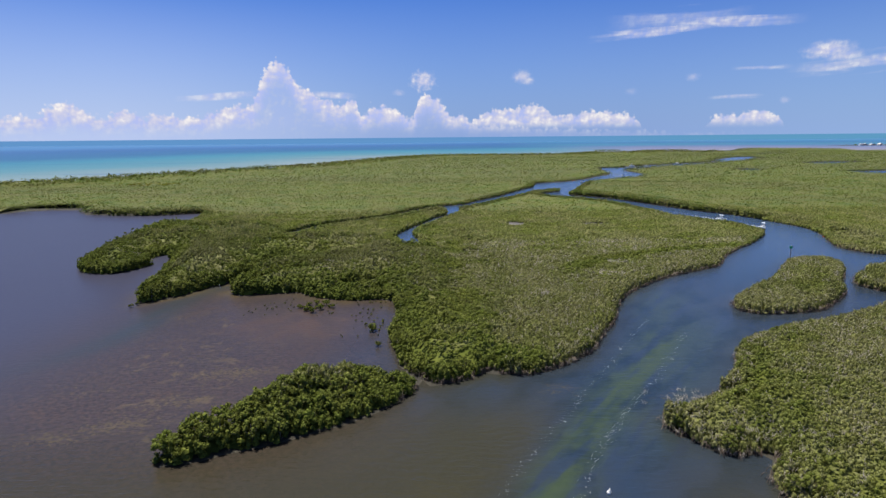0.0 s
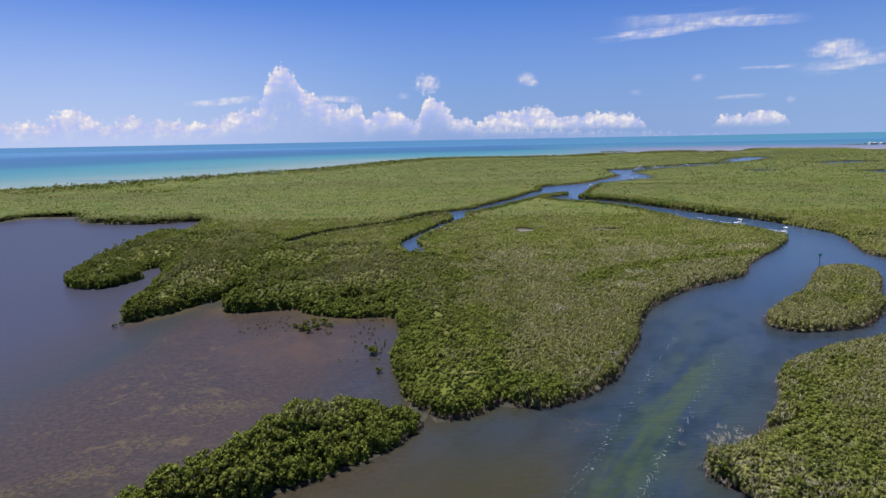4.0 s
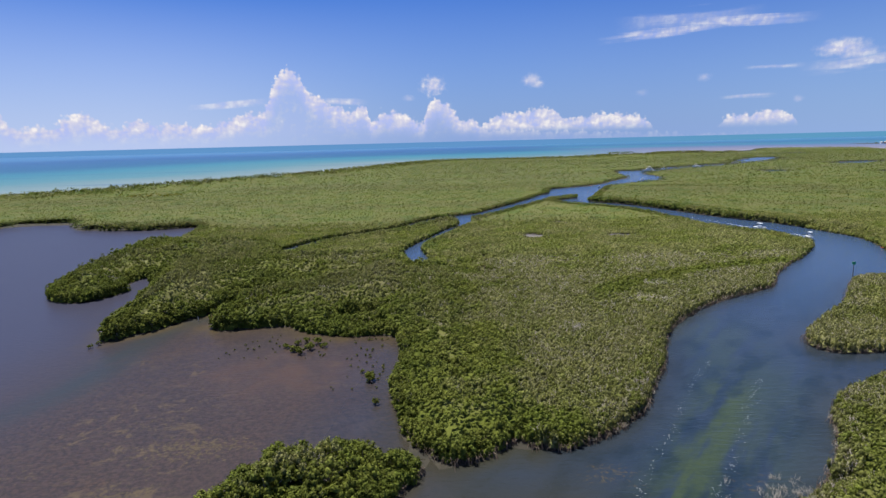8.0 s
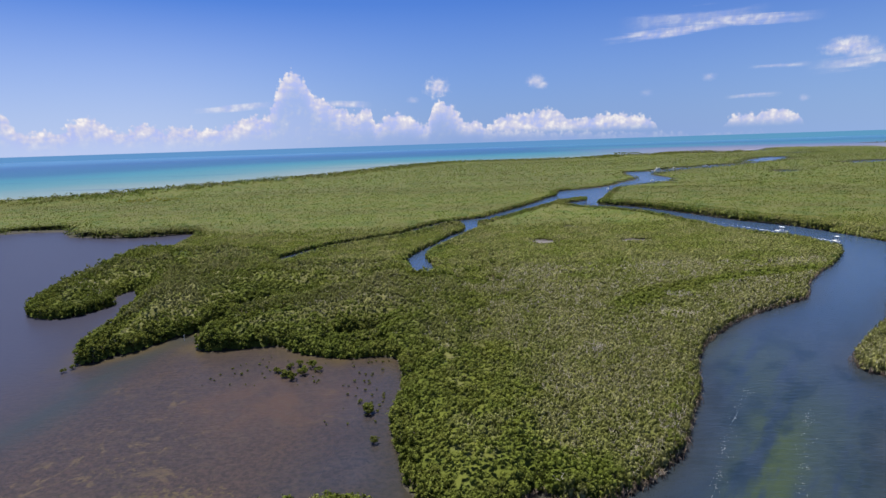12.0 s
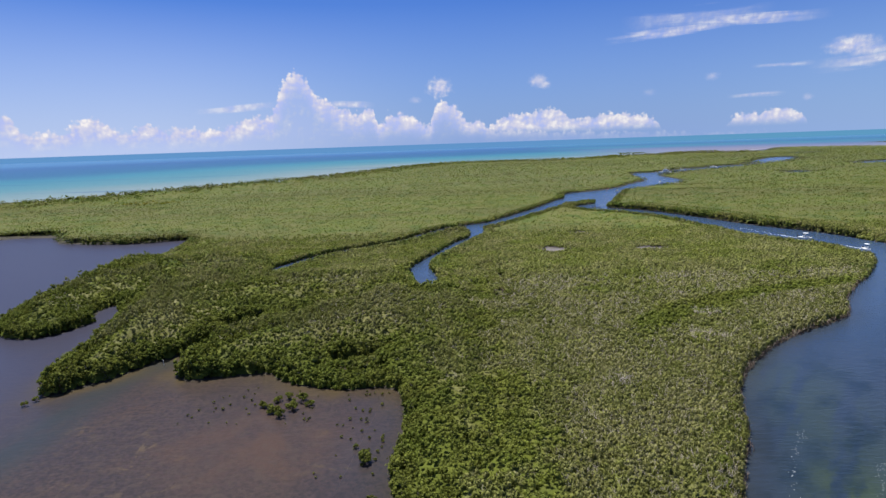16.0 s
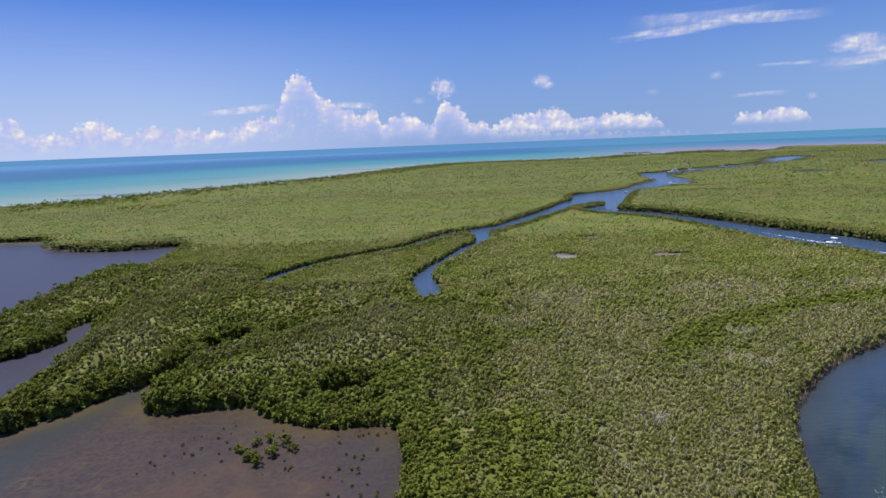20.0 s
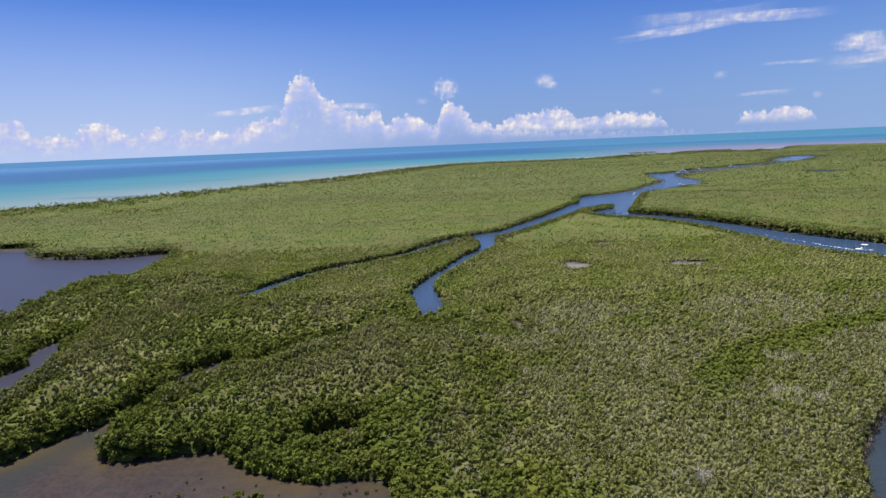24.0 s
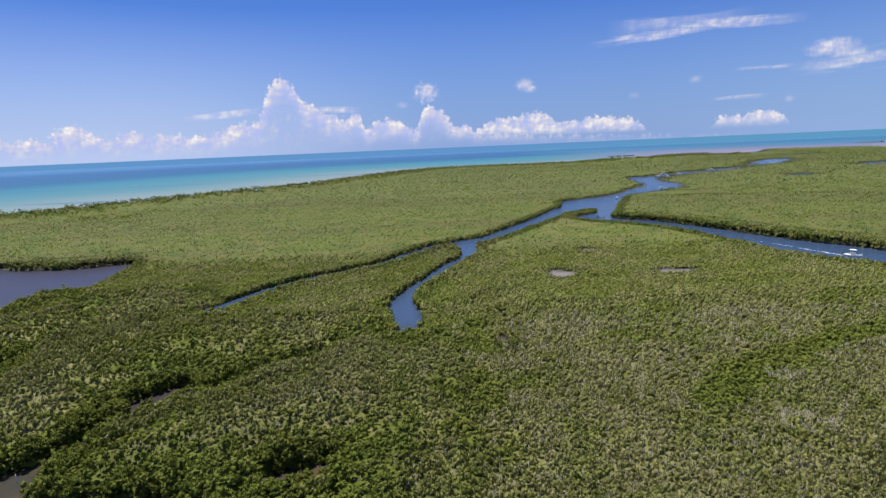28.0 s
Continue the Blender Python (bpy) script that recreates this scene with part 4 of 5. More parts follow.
def root_fringe():
    """Dark stilt roots that stand in the water under the leaves, along every near shore."""
    r = np.random.default_rng(17)
    p = np.concatenate([scatter(-150, 190, 60, 240, 0.8, r), scatter(-180, 260, 240, 520, 1.5, r)])
    p = p[in_view(p)]
    s = shore(p)
    ok = (s > -0.35) & (s < 1.3) & ((p[:, 0] > -8) | (p[:, 1] > 240))
    p = p[ok]
    n = 4
    base = np.repeat(np.column_stack([p, np.full(len(p), -0.1)]), n, 0) + r.normal(0, 0.4, (len(p) * n, 3)) * (1, 1, 0)
    top = np.repeat(np.column_stack([p, np.where(p[:, 1] > 240, 0.55, 1.2)]), n, 0) + r.normal(0, 0.2, base.shape)
    across = r.normal(0, 1, base.shape) * (1, 1, 0.1)
    across *= 0.045 / np.linalg.norm(across, axis=1, keepdims=True)
    turn = across[:, [1, 0, 2]] * (-1, 1, 1)
    bend = (base + top) / 2 + (top - base) * (0, 0, 0.12) + (base - top) * (0.2, 0.2, 0)
    co = np.stack([base + across, base - across, base + turn, bend + across, bend - across, bend + turn, top], 1).reshape(-1, 3)
    i = np.arange(len(base))[:, None, None] * 7
    faces = (i + np.array([[0, 1, 4, 3], [1, 2, 5, 4], [2, 0, 3, 5], [3, 4, 6, 6], [4, 5, 6, 6], [5, 3, 6, 6]])).reshape(-1, 4)
    quads = faces[faces[:, 2] != faces[:, 3]]
    tips = faces[faces[:, 2] == faces[:, 3]][:, :3]
    faces = np.concatenate([quads[:, [0, 1, 2]], quads[:, [0, 2, 3]], tips])
    stuff("mangrove_roots", co, faces, ROOT, "tangle of dark brown stilt roots standing in the water", "roots")


root_fringe()

# ---- things: helpers ----
def part(name, bm, mat, parent, label="", smooth_faces=False):
    """Links a bmesh as one mesh under a thing or a part."""
    me = bpy.data.meshes.new(name)
    bm.to_mesh(me)
    bm.free()
    me.materials.append(mat)
    if smooth_faces:
        me.polygons.foreach_set("use_smooth", [True] * len(me.polygons))
    ob = new(name, me)
    ob.parent = parent
    return tagged(ob, label) if label else ob


def mesh_part(name, me, mat, parent, label=""):
    if not me.materials:
        me.materials.append(mat)
    ob = new(name, me)
    ob.parent = parent
    return tagged(ob, label) if label else ob


def thing(name, label, category, m=None, group=""):
    ob = new(name)
    ob.empty_display_size = 0.3
    if m is not None:
        ob.matrix_basis = m
    return tagged(ob, label, category, group)


def tube(bm, points, radii, sides=6):
    """A tapered, bent tube through the points."""
    rings = []
    for i, p in enumerate(points):
        p = Vector(p)
        d = (Vector(points[min(i + 1, len(points) - 1)]) - Vector(points[max(i - 1, 0)])).normalized()
        u = d.cross(Vector((0.31, 0.77, 0.55))).normalized()
        v = d.cross(u)
        rings.append([bm.verts.new(p + radii[i] * (math.cos(a) * u + math.sin(a) * v)) for a in np.arange(sides) * 2 * math.pi / sides])
    for a, b in zip(rings, rings[1:]):
        for k in range(sides):
            bm.faces.new((a[k], a[(k + 1) % sides], b[(k + 1) % sides], b[k]))
    bm.faces.new(rings[0][::-1])
    bm.faces.new(rings[-1])


def box(bm, x0, x1, y0, y1, z0, z1, bevel=0.0):
    m = Matrix.LocRotScale(((x0 + x1) / 2, (y0 + y1) / 2, (z0 + z1) / 2), None, (x1 - x0, y1 - y0, z1 - z0))
    made = bmesh.ops.create_cube(bm, size=1.0, matrix=m)
    if bevel:
        edges = list({e for v in made["verts"] for e in v.link_edges})
        bmesh.ops.bevel(bm, geom=edges, offset=bevel, segments=2, affect="EDGES", profile=0.6)


def boxed(*sizes, bevel=0.0):
    bm = bmesh.new()
    box(bm, *sizes, bevel)
    return bm


def rod(points, radii, sides=8):
    bm = bmesh.new()
    tube(bm, points, radii, sides)
    return bm


def loft(sections):
    """A closed skin over cross sections that all have as many corners."""
    bm = bmesh.new()
    rings = [[bm.verts.new(p) for p in s] for s in sections]
    for a, b in zip(rings, rings[1:]):
        for k in range(len(a)):
            bm.faces.new((a[k], b[k], b[(k + 1) % len(a)], a[(k + 1) % len(a)]))
    bm.faces.new(rings[0])
    bm.faces.new(rings[-1][::-1])
    bmesh.ops.recalc_face_normals(bm, faces=bm.faces)
    return bm


# ---- mangrove trees by the water ----
def crown_mesh(name, seed, reach, height, clumps, count, size):
    r = np.random.default_rng(seed)
    way = r.normal(0, 1, (clumps, 3))
    way /= np.linalg.norm(way, axis=1, keepdims=True)
    tall = height * 0.40
    place = way * r.uniform(0.55, 0.85, (clumps, 1)) * np.array([reach, reach, tall]) + (0, 0, height - tall * 0.95)
    place[:, 2] = np.maximum(place[:, 2], 0.35)
    me = fast_mesh(name, *tufts(place, reach * r.uniform(0.15, 0.26, clumps), count, size, r, 0.85, -0.25, True))
    me.materials.append(GROWTH)
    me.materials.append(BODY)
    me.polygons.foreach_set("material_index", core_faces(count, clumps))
    set_attribute(me, "fresh", np.full(len(me.vertices), 0.92))
    set_attribute(me, "tone", np.full(len(me.vertices), r.uniform(0.25, 0.75)))
    me.polygons.foreach_set("use_smooth", [True] * len(me.polygons))
    return me


def mangrove_tree(seed, height=4.6, reach=1.8):
    r = random.Random(seed)
    root = thing("mangrove_tree", "rounded dark green mangrove tree on stilt roots at the water's edge", "tree", group="mangroves along the shore")
    bm = bmesh.new()
    tube(bm, [(0, 0, 0.5), (r.uniform(-.15, .15), r.uniform(-.15, .15), height * 0.35), (r.uniform(-.3, .3), r.uniform(-.3, .3), height * 0.72)], [0.13, 0.10, 0.05])
    for k in range(6):
        a = k * 1.05 + r.uniform(-.3, .3)
        l = reach * r.uniform(0.5, 0.85)
        tube(bm, [(0, 0, height * r.uniform(.2, .42)), (math.cos(a) * l * .5, math.sin(a) * l * .5, height * r.uniform(.45, .6)), (math.cos(a) * l, math.sin(a) * l, height * r.uniform(.6, .85))], [0.06, 0.04, 0.018], 5)
    part("trunk", bm, BARK, root, "grey forked trunk")
    for k in range(7):
        a = k * 0.9 + r.uniform(-.3, .3)
        l = r.uniform(0.5, 1.2)
        part("prop_root", rod([(0, 0, r.uniform(0.6, 1.2)), (math.cos(a) * l * .6, math.sin(a) * l * .6, r.uniform(.55, .8)), (math.cos(a) * l, math.sin(a) * l, -0.15)], [0.045, 0.04, 0.03], 5), ROOT, root)
    mesh_part("crown", crown_mesh("crown", seed, reach, height, 46, 11, 0.15), GROWTH, root)
    return root


def plant_trees():
    models = [mangrove_tree(30 + k, 4.2 + 0.25 * k, 1.75 + 0.13 * k) for k in range(5)]
    r = np.random.default_rng(11)
    p = np.concatenate([scatter(-140, 60, 60, 215, 1.5, r), scatter(30, 100, 55, 125, 1.5, r)])
    r.shuffle(p)
    s = shore(p)
    near = (s > 1.0) & (s < 3.3) & in_view(p, 4)
    isle = inside_distance(p, ISLANDS[0])
    near |= isle > 0.8
    p, s, isle = p[near], s[near], isle[near]
    weight = np.where(isle > 0, 0, np.hypot(p[:, 0] + 10, p[:, 1] - 60) * np.where(p[:, 0] < 0, 0.75, 1.0))
    taken = []
    for i in np.argsort(weight + r.uniform(0, 25, len(p))):
        if all((p[i, 0] - a) ** 2 + (p[i, 1] - b) ** 2 > 2.1**2 for a, b in taken):
            k = len(taken)
            taken.append((p[i, 0], p[i, 1]))
            h = float(tallness(p[i : i + 1], np.maximum(s[i : i + 1], 2.0))[0])
            size = float(np.clip(h / 4.6, 0.6, 1.25) * r.uniform(0.85, 1.15))
            m = pose(p[i, 0], p[i, 1], 0.1, 0, 0, r.uniform(0, 360))
            if k < len(models):
                ob = models[k]
                ob.matrix_basis = m
            else:
                ob = copy_thing(models[int(r.integers(len(models)))], m)
            ob.scale = (size, size, size * r.uniform(0.9, 1.1))
            if len(taken) >= 300:
                break


plant_trees()


def seedling(seed):
    root = thing("mangrove_bush", "small green mangrove bush standing alone in shallow lagoon water", "bush", group="bushes in the lagoon")
    r = random.Random(seed)
    for k in range(4):
        a = k * 1.6 + r.uniform(-.4, .4)
        part("stem", rod([(math.cos(a) * .25, math.sin(a) * .25, -0.3), (0, 0, .4), (math.cos(a + 2) * .4, math.sin(a + 2) * .4, .9)], [.03, .03, .015], 5), ROOT, root)
    mesh_part("crown", crown_mesh("crown", seed, 1.0, 1.3, 20, 20, 0.11), GROWTH, root)
    return root


def plant_bushes():
    models = [seedling(70), seedling(71)]
    spots = [(-17, 128.5, 1.25), (-14.5, 118, 0.9), (-19, 132, 0.55), (-39, 147, 0.8), (-36.5, 144.5, 1.0), (-34.5, 143, 1.15), (-33, 145.5, 1.2), (-32, 149, 1.3), (-35, 150, 1.0),
             (-30, 147, 0.9), (-46, 146, 0.4), (-49, 149, 0.35), (-44, 151, 0.35)]
    r = np.random.default_rng(5)
    spots += [(r.normal(-34.5, 2.2), r.normal(146.5, 1.8), r.uniform(0.45, 0.85)) for _ in range(16)]
    spots += [(-85.6, 149, 0.8), (-84.9, 151, 0.75), (-16.9, 127.7, 1.2), (-11, 126.8, 1.4)]
    spots += [(r.uniform(-24, -13.5), r.uniform(124, 153), r.uniform(0.18, 0.4)) for _ in range(44)]
    spots += [(r.uniform(-52, -28), r.uniform(140, 156), r.uniform(0.15, 0.32)) for _ in range(36)]
    for k, (x, y, size) in enumerate(spots):
        m = pose(x, y, 0.0, 0, 0, r.uniform(0, 360))
        ob = models[k] if k < 2 else copy_thing(models[k % 2], m)
        ob.matrix_basis = m
        ob.scale = (size, size, size)


plant_bushes()


def dead_tree(seed):
    root = thing("dead_mangrove", "bleached leafless dead mangrove among the green scrub", "dead tree", group="dead mangroves")
    r = random.Random(seed)
    top = Vector((r.uniform(-.4, .4), r.uniform(-.4, .4), 3.4))
    part("trunk", rod([(0, 0, 0), top * 0.5 + Vector((.1, .1, 0)), top], [0.10, 0.07, 0.025], 6), DEAD, root)
    for k in range(9):
        a, at = k * 0.75 + r.uniform(-.3, .3), r.uniform(0.3, 0.95)
        b = top * at
        l = r.uniform(0.7, 1.7)
        e = b + Vector((math.cos(a) * l, math.sin(a) * l, r.uniform(.2, .9)))
        bm = rod([b, (b + e) / 2 + Vector((0, 0, -.1)), e], [0.045, 0.032, 0.012], 5)
        tube(bm, [(b + e) / 2, (b + e) / 2 + Vector((math.cos(a + .9) * .6, math.sin(a + .9) * .6, .35))], [.02, .008], 4)
        part("branch", bm, DEAD, root)
    return root


def plant_dead():
    models = [dead_tree(90), dead_tree(91), dead_tree(92)]
    r = np.random.default_rng(3)
    spots = [(27, 150, 1.15), (28.3, 151, 0.9), (53, 176, 0.7), (54.5, 177, 0.6), (51.6, 175.5, 0.65), (12, 104, 0.8), (14.5, 103.6, 0.7), (38.5, 82, 0.5), (40, 80, 0.5), (53, 86, 0.95), (55, 84, 0.8), (66, 96, 0.8),
             (44, 76, 0.8), (60, 92, 0.7), (30, 117, 0.7), (20, 131, 0.75), (5, 128, 0.8), (33, 140, 0.7), (40, 160, 0.7), (14, 150, 0.7), (-2, 165, 0.7), (22, 175, 0.6), (-118, 206, 0.9), (60, 192, 0.6), (36, 129, 0.6)]
    for k, (x, y, size) in enumerate(spots):
        m = pose(x, y, 0.2, 0, 0, r.uniform(0, 360))
        ob = models[k] if k < 3 else copy_thing(models[k % 3], m)
        ob.matrix_basis = m
        ob.scale = (size, size, size)


plant_dead()


def twigs():
    """Bare grey twigs that stand out of the scrub."""
    r = np.random.default_rng(21)
    p = np.concatenate([scatter(-60, 130, 70, 240, 1.5, r), scatter(30, 110, 60, 125, 1.3, r)])
    s = shore(p)
    ok = (s > -0.1) & in_view(p) & (r.uniform(0, 1, len(p)) < np.where(s < 0.8, 0.7 * (p[:, 0] > 8), 0.75 * (1 - freshness(p, s)) ** 2))
    p = p[ok]
    for x, y, wide, count in ((53, 176, 2.4, 110), (27.5, 150.5, 1.6, 40), (62, 193, 2.0, 40), (42, 90, 2.5, 30), (-119, 207, 2.5, 60)):
        p = np.concatenate([p, r.normal(0, 1, (count, 2)) * (wide, wide * 0.8) + (x, y)])
    s = shore(p)
    h = tallness(p, s)
    n = 9
    base = np.repeat(np.column_stack([p, np.where(s < 1.0, 0.45, h * 0.78)]), n, 0) + r.normal(0, 0.25, (len(p) * n, 3)) * (1, 1, 0.2)
    way = r.normal(0, 0.5, base.shape) + (0, 0, 1)
    way /= np.linalg.norm(way, axis=1, keepdims=True)
    length = r.uniform(0.5, 1.25, (len(base), 1)) * np.repeat(np.where(s < 1.0, 0.9, 1.0), n)[:, None]
    side = np.cross(way, r.normal(0, 1, base.shape))
    side /= np.linalg.norm(side, axis=1, keepdims=True)
    third = np.cross(way, side)
    w = r.uniform(0.018, 0.045, (len(base), 1))
    tip = base + way * length
    co = np.stack([base + side * w, base - side * w * .5 + third * w, base - side * w * .5 - third * w, tip], 1).reshape(-1, 3)
    i = np.arange(len(base))[:, None] * 4
    faces = (i[:, None] + np.array([[0, 1, 3], [1, 2, 3], [2, 0, 3]])).reshape(-1, 3)
    stuff("bare_twigs", co, faces, TWIG, "bare grey twigs standing out of the mangrove scrub", "twigs")


twigs()


# ---- boats and marks ----
def hull_sections(length, beam, deep, high):
    out = []
    for f, w, k, top in ((0, .92, 1, .86), (.25, 1, 1, .86), (.55, 1, .95, .9), (.78, .78, .7, 1.0), (.92, .40, .35, 1.08), (1.0, .04, 0, 1.14)):
        y, b, z0, z1 = (f - .5) * length, beam / 2 * w, -deep * k, high * top
        out.append([(-b, y, z1), (-b * .93, y, z1 * .3), (-b * .7, y, z0 * .35), (0, y, z0), (b * .7, y, z0 * .35), (b * .93, y, z1 * .3), (b, y, z1)])
    return out


def console_boat(x, y, turn, length=7.2, canopy_top=True, label="white centre-console motor boat with a canopy in the channel", trim=WHITE):
    root = thing("motor_boat", label, "boat", pose(x, y, 0.0, 0, 0, turn))
    beam, high = length * 0.33, length * 0.115
    part("hull", loft(hull_sections(length, beam, 0.35, high)), GELCOAT, root)
    deck = boxed(-beam * .38, beam * .38, -length * .46, length * .2, high * .84, high * .90, bevel=.02)
    part("deck", deck, CANVAS, root)
    part("console", boxed(-beam * .2, beam * .2, -length * .06, length * .09, high * .9, high + .95, bevel=.08), GELCOAT, root)
    part("windscreen", boxed(-beam * .18, beam * .18, length * .07, length * .10, high + .97, high + 1.35, bevel=.02), GLASS, root)
    part("seat", boxed(-beam * .22, beam * .22, -length * .2, -length * .13, high * .9, high + .6, bevel=.06), CANVAS, root)
    part("bow_rail", rod([(-beam * .44, length * .1, high), (-beam * .38, length * .25, high + .3), (0, length * .48, high * 1.1 + .35), (beam * .38, length * .25, high + .3), (beam * .44, length * .1, high)], [.02] * 5, 6), STEEL, root)
    if canopy_top:
        top = part("canopy", boxed(-beam * .4, beam * .4, -length * .2, length * .16, high + 1.75, high + 1.87, bevel=.05), CANVAS, root)
        for sx in (-1, 1):
            for yy in (-.14, .1):
                part("post", rod([(sx * beam * .3, length * yy, high * .8), (sx * beam * .33, length * yy, high + 1.77)], [.025, .025], 6), STEEL, top)
    motor = part("outboard_motor", boxed(-.22, .22, -length * .5 - .55, -length * .5 - .02, high * .55, high + .5, bevel=.1), DARK, root)
    part("leg", boxed(-.08, .08, -length * .5 - .4, -length * .5 - .15, -.4, high * .6, bevel=.03), DARK, motor)
    part("rub_rail", loft([[(a * 1.01, b, c - .05), (a * 1.03, b, c - .02), (a * 1.01, b, c + .03)] for a, b, c in ((-beam / 2 * .92, -length / 2, high * .86), (-beam / 2, -length * .25, high * .86), (-beam / 2, length * .05, high * .9), (-beam / 2 * .78, length * .28, high), (-beam / 2 * .4, length * .42, high * 1.08))]), trim, root)
    return root


console_boat(150.5, 302, 213, 6.2, True, "white centre-console motor boat with a canopy in the channel")
console_boat(157.5, 274, 172, 5.2, True, "small white motor boat rounding the bend of the channel")
console_boat(137, 559, 140, 5.5, False, "small white open boat in the wide pool of the river", TEAL)
console_boat(204, 641, 150, 7.5, False, "white motor boat leaving a pale wake in the far river")
console_boat(300, 838, 110, 9.0, True, "white motor boat far up the river")
console_boat(366, 890, 100, 11.0, True, "white cabin boat moored far up the river")


def house_boat(x, y, turn):
    root = thing("house_boat", "tall white cabin boat moored in the river", "boat", pose(x, y, 0, 0, 0, turn))
    part("hull", loft(hull_sections(15, 5.0, 0.8, 1.8)), GELCOAT, root)
    cabin = part("cabin", boxed(-2.0, 2.0, -5.2, 2.6, 1.55, 3.7, bevel=.2), GELCOAT, root)
    for sx in (-1, 1):
        for yy in (-4.2, -2.4, -.6, 1.2):
            part("window", boxed(sx * 2.0 - .04, sx * 2.0 + .04, yy, yy + 1.2, 2.4, 3.2, bevel=.03), GLASS, cabin)
    part("windscreen", boxed(-1.7, 1.7, 2.56, 2.66, 2.5, 3.3, bevel=.03), GLASS, cabin)
    bridge = part("flying_bridge", boxed(-1.6, 1.6, -3.0, 1.0, 3.7, 4.6, bevel=.15), GELCOAT, root)
    part("roof", boxed(-1.8, 1.8, -3.2, 1.1, 5.9, 6.05, bevel=.06), CANVAS, bridge)
    for sx in (-1, 1):
        for yy in (-2.7, .6):
            part("post", rod([(sx * 1.5, yy, 4.5), (sx * 1.5, yy, 5.95)], [.04, .04], 6), STEEL, bridge)
    part("mast", rod([(0, -1, 6.0), (0, -1.2, 7.8)], [.05, .02], 6), STEEL, root)


house_boat(264, 799, 75)


def kayak(x, y, turn):
    root = thing("kayak", "bright orange plastic kayak lying by the mangrove bank", "kayak", pose(x, y, 0, 0, 0, turn), "kayaks by the bank")
    part("hull", loft([[(-w, yy, .28 + b), (-w * .8, yy, .02), (0, yy, -.08), (w * .8, yy, .02), (w, yy, .28 + b), (0, yy, .33 + b)] for yy, w, b in ((-1.9, .04, .12), (-1.3, .26, .03), (-.4, .37, 0), (.5, .37, 0), (1.3, .26, .03), (1.9, .04, .14))]), ORANGE, root)
    part("seat", boxed(-.2, .2, -.5, 0, .3, .62, bevel=.05), DARK, root)
    part("paddle", rod([(-1.0, .25, .45), (1.0, .25, .45)], [.02, .02], 6), DARK, root)


kayak(170, 246, 30)
kayak(134, 582, 80)


def channel_marker():
    root = thing("channel_marker", "green square day mark on a timber pile in the channel", "channel marker", pose(128.5, 204.5, 0))
    part("pile", rod([(0, 0, -1.5), (0.02, 0, 1.5), (0.03, 0, 4.2)], [.13, .12, .11], 10), TIMBER, root)
    for turn in (0, 180):
        board = boxed(-.45, .45, -.21, -.17, 3.55, 4.45, bevel=.015)
        bmesh.ops.rotate(board, verts=board.verts, matrix=Matrix.Rotation(radians(turn), 3, "Z"))
        part("sign_board", board, GREEN, root)
    part("lantern", rod([(.03, 0, 4.2), (.03, 0, 4.45), (.03, 0, 4.6)], [.1, .1, .04], 8), WHITE, root)


channel_marker()


def stake(x, y, lean):
    root = thing("stake", "thin white stake standing in shallow water by the mangroves", "stake", pose(x, y, 0, 0, lean, 0), "white stakes")
    part("pole", rod([(0, 0, -.5), (0, 0, 1.25)], [.07, .06], 8), WHITE, root)
    part("cap", rod([(0, 0, 1.25), (0, 0, 1.33)], [.085, .075], 8), WHITE, root)


stake(-108.7, 202.7, 3)
stake(-68.6, 168.2, -4)


def buoy():
    root = thing("mooring_buoy", "small round white buoy floating in the channel mouth", "buoy", pose(21, 65, 0, 8, 4, 0))
    bm = bmesh.new()
    bmesh.ops.create_uvsphere(bm, u_segments=16, v_segments=10, radius=.3, matrix=Matrix.Translation((0, 0, .1)))
    part("float", bm, WHITE, root, smooth_faces=True)
    part("collar", rod([(0, 0, .36), (0, 0, .5)], [.16, .13], 12), WHITE, root)
    part("rod", rod([(0, 0, .5), (0, 0, .8)], [.05, .05], 8), WHITE, root)


buoy()


def dock_piles():
    root = thing("mooring_piles", "dark timber mooring piles with a cross beam in the pool", "mooring", pose(85, 429, 0))
    for k, (x, y) in enumerate(((0, 0), (3.2, .4), (6.2, .2), (3.0, 3.0))):
        part("pile", rod([(x, y, -1.5), (x, y, 2.6 + .3 * (k % 2))], [.18, .15], 8), TIMBER, root)
    part("beam", boxed(-.2, 6.4, .1, .3, 1.5, 1.75, bevel=.03), TIMBER, root)


dock_piles()


def foam_lines():
    """Two lines of bubbles left on the channel by a boat."""
    r = np.random.default_rng(8)
    spots = []
    for line, count in (([(4, 58), (13, 75), (26, 95), (40, 118), (52, 136)], 320), ([(14, 58), (25, 79), (40, 100), (57, 126)], 360)):
        c = smooth(line, False, 12)
        i = r.integers(0, len(c) - 1, count)
        spots.append(c[i] + (c[i + 1] - c[i]) * r.uniform(0, 1, (count, 1)) + r.normal(0, 0.45, (count, 2)))
    p = np.concatenate(spots)
    n = len(p)
    a = r.uniform(0, 6.28, (n, 1)) + np.arange(5) * 1.2566
    rad = r.uniform(0.015, 0.05, (n, 1)) * r.uniform(0.6, 1.4, (n, 5))
    co = np.stack([p[:, :1] + np.cos(a) * rad, p[:, 1:] + np.sin(a) * rad * 1.5, np.full((n, 5), 0.03)], -1).reshape(-1, 3)
    stuff("foam", co, np.arange(5 * n).reshape(-1, 5), FOAM, "broken lines of white foam on the dark channel", "foam")


foam_lines()


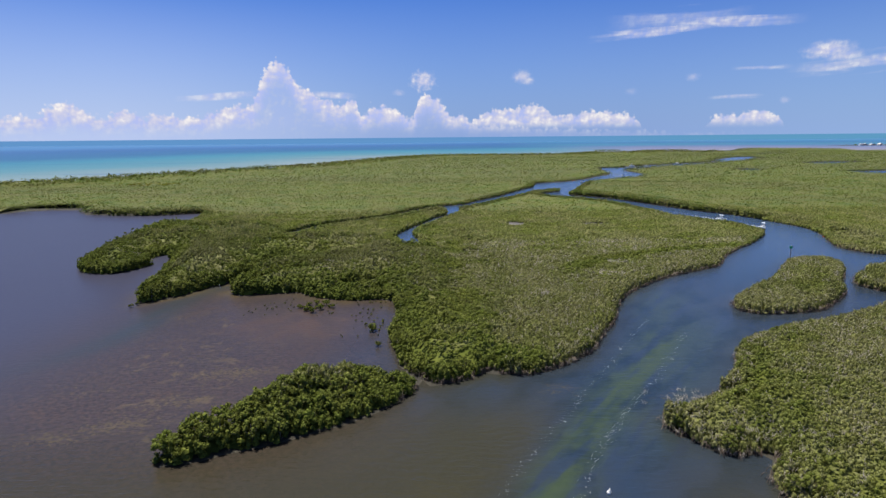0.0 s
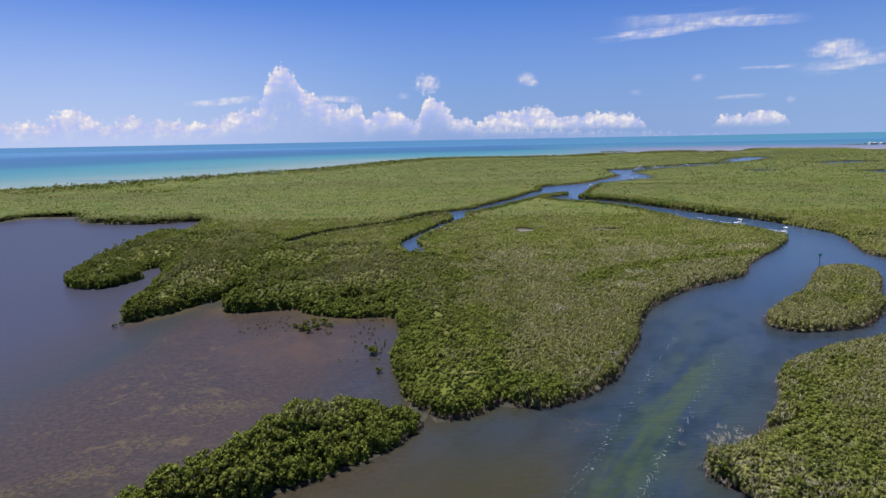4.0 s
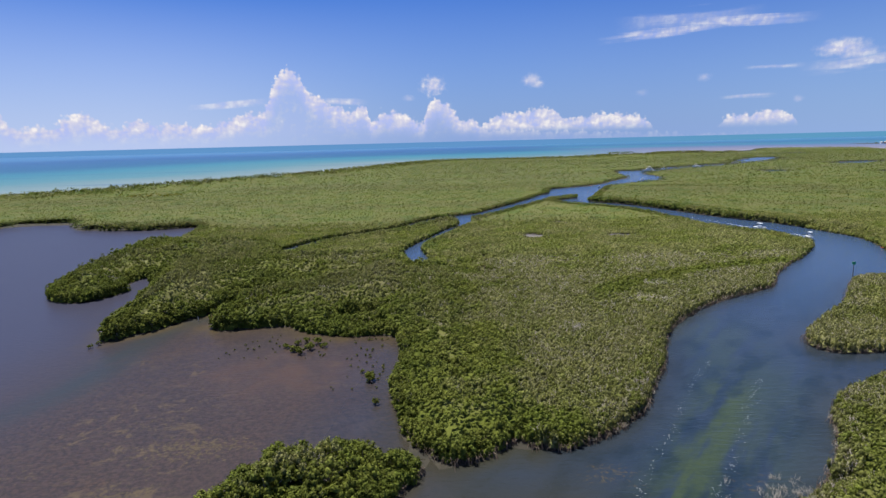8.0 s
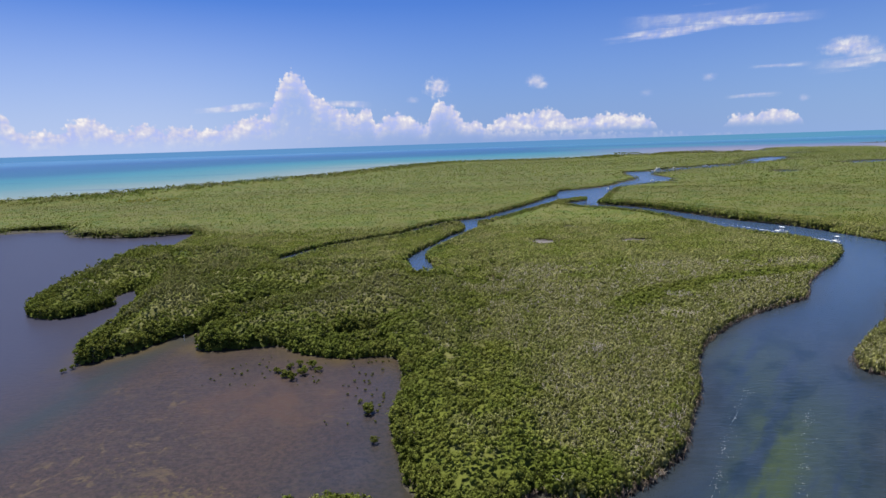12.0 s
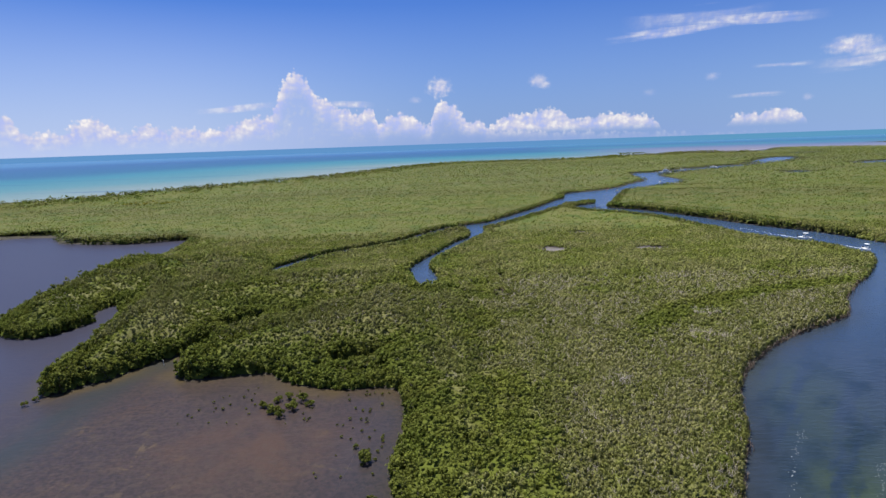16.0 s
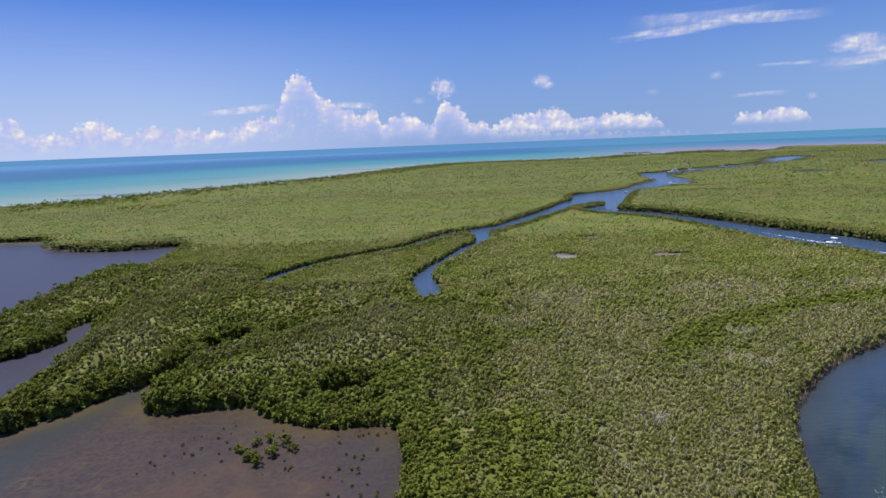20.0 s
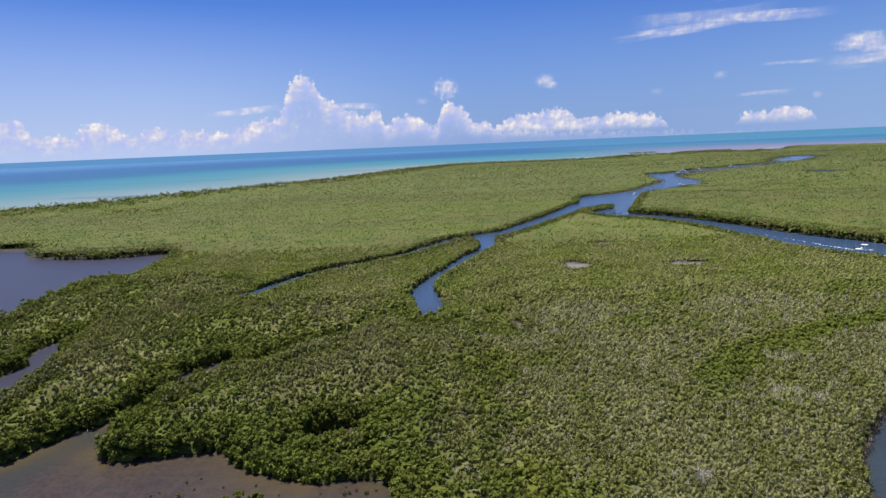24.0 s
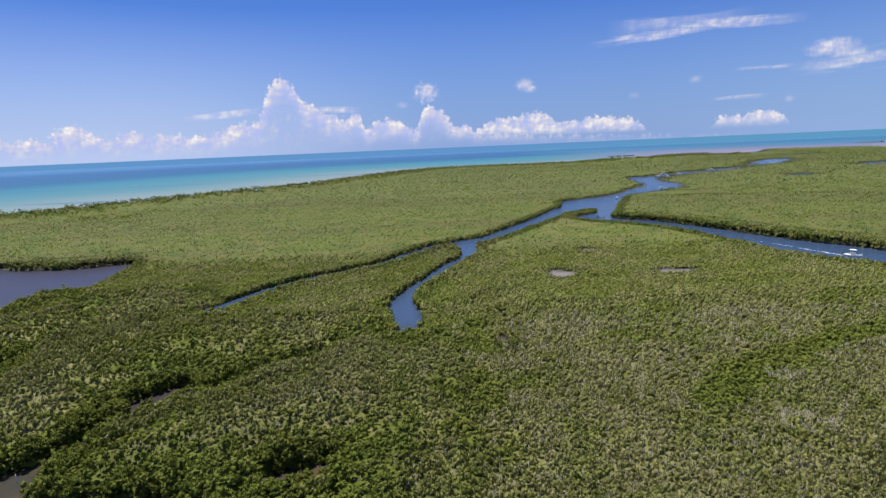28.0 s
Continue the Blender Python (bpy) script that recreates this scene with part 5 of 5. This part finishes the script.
def wake(points, wide, count, seed):
    """Churned white water behind a boat: patches of foam that thin out along its track."""
    r = np.random.default_rng(seed)
    c = smooth(points, False, 12)
    at = r.beta(0.9, 1.8, count) * (len(c) - 1.001)
    i = at.astype(int)
    p = c[i] + (c[i + 1] - c[i]) * (at - i)[:, None]
    far = (at / len(c))[:, None]
    p = p + r.normal(0, 1, (count, 2)) * wide * (0.25 + far)
    a = r.uniform(0, 6.28, (count, 1)) + np.arange(6) * 1.0472
    rad = r.uniform(0.10, 0.42, (count, 1)) * (1.1 - 0.6 * far) * r.uniform(0.6, 1.4, (count, 6))
    co = np.stack([p[:, :1] + np.cos(a) * rad, p[:, 1:] + np.sin(a) * rad, np.full((count, 6), 0.03) + r.uniform(0, 0.01, (count, 1))], -1).reshape(-1, 3)
    stuff("wake", co, np.arange(6 * count).reshape(-1, 6), FOAM, "white foamy wake trailing behind a motor boat", "wake")


wake([(149, 304), (145, 314), (140, 330), (135, 345)], 0.45, 120, 61)
wake([(157.5, 277), (155, 286), (150, 295), (146, 303)], 0.45, 90, 62)
wake([(205, 638), (212, 634), (222, 640), (230, 655)], 1.2, 120, 63)


# ---- far shore ----
def coast_trees():
    """The belt of taller trees behind the ocean beach."""
    r = np.random.default_rng(31)
    p = scatter(-640, 700, 420, 1620, 6.0, r)
    p = p[in_view(p, 20)]
    c = line_distance(p, COAST_LINE[:-1], COAST_LINE[1:])
    ok = (c < 55) & (r.uniform(0, 1, len(p)) < np.clip((62 - c) / 50, 0, 1))
    p = p[ok]
    ok = inside_distance(p, LAND) > 3
    p = p[ok]
    c = line_distance(p, COAST_LINE[:-1], COAST_LINE[1:])
    rad = r.uniform(2.2, 4.2, len(p))
    place = np.column_stack([p, np.clip(7.5 - c * 0.06, 3.5, 7) * r.uniform(0.75, 1.15, len(p)) - rad * 0.4])
    stuff("coast_trees", *tufts(place, rad, 16, 0.95, r, 0.8, -0.3), LEAF_SHORE, "belt of taller dark green trees behind the ocean beach", "trees")


coast_trees()


def far_trees(name, x0, x1, y0, y1, gap, r_low, r_high, z, label, mat=LEAF_SHORE):
    r = np.random.default_rng(int(abs(x0)) + 1)
    p = scatter(x0, x1, y0, y1, gap, r)
    mid = np.array([(x0 + x1) / 2, (y0 + y1) / 2])
    p = p[(np.abs((p - mid) / (np.array([x1 - x0, y1 - y0]) / 2)) ** 2.5).sum(1) < 1]
    place = np.column_stack([p, r.uniform(0.3, 1, len(p)) * z])
    stuff(name, *tufts(place, r.uniform(r_low, r_high, len(p)), 14, r_high * 0.35, r, low=-0.4), mat, label, "far trees")


far_trees("yellow_shrubs", -318, -256, 548, 562, 5, 1.0, 1.7, 3.4, "patch of bright yellow-green shrubs near the ocean beach", YELLOW)
far_trees("far_islet_trees", 455, 540, 1725, 1755, 8, 2.0, 3.4, 3, "small dark wooded islet off the far shore")
far_trees("shore_trees", 590, 700, 1600, 1630, 8, 2.5, 4, 5, "dark clump of taller trees on the far shore")
far_trees("far_island_trees", 4900, 6500, 8960, 9040, 40, 9, 16, 6, "long low dark wooded island on the horizon")
far_trees("far_shore_trees", 1545, 2300, 2185, 2225, 14, 2.5, 4.5, 2.5, "low green trees between far houses")


def house(x, y, w, d, h, turn, wall, roof_mat, label):
    root = thing("house", label, "house", pose(x, y, 0.1, 0, 0, turn), "houses on the far shore")
    body = part("wall", boxed(-w / 2, w / 2, -d / 2, d / 2, 0, h, bevel=.1), wall, root)
    roof = loft([[(-w * .55, yy, h), (0, yy, h + w * .25), (w * .55, yy, h), (0, yy, h - .2)] for yy in (-d * .56, d * .56)])
    part("roof", roof, roof_mat, root)
    for k in (-.3, 0, .3):
        part("window", boxed(w * k - .8, w * k + .8, -d / 2 - .12, -d / 2 + .05, h * .35, h * .75, bevel=.03), GLASS, body)
    part("door", boxed(w * .42 - .5, w * .42 + .5, -d / 2 - .1, -d / 2 + .05, 0, 2.1, bevel=.03), TEAL, root)


CLAY = plain("clay_roof", (0.36, 0.20, 0.13), 0.8, 0.0, 0.25, 0.4)
hr = random.Random(77)
for k in range(16):
    pale = k % 3 != 1
    house(1568 + k * 15 + hr.uniform(-4, 4), 2150 + hr.uniform(-8, 22), hr.uniform(8, 14), 10, hr.uniform(3.2, 6.5), hr.uniform(-12, 12), WHITE if k % 4 == 0 else WALL, ROOF if pale else CLAY,
          "small pale waterfront house on the far shore" if pale else "waterfront house with a clay-red roof on the far shore")
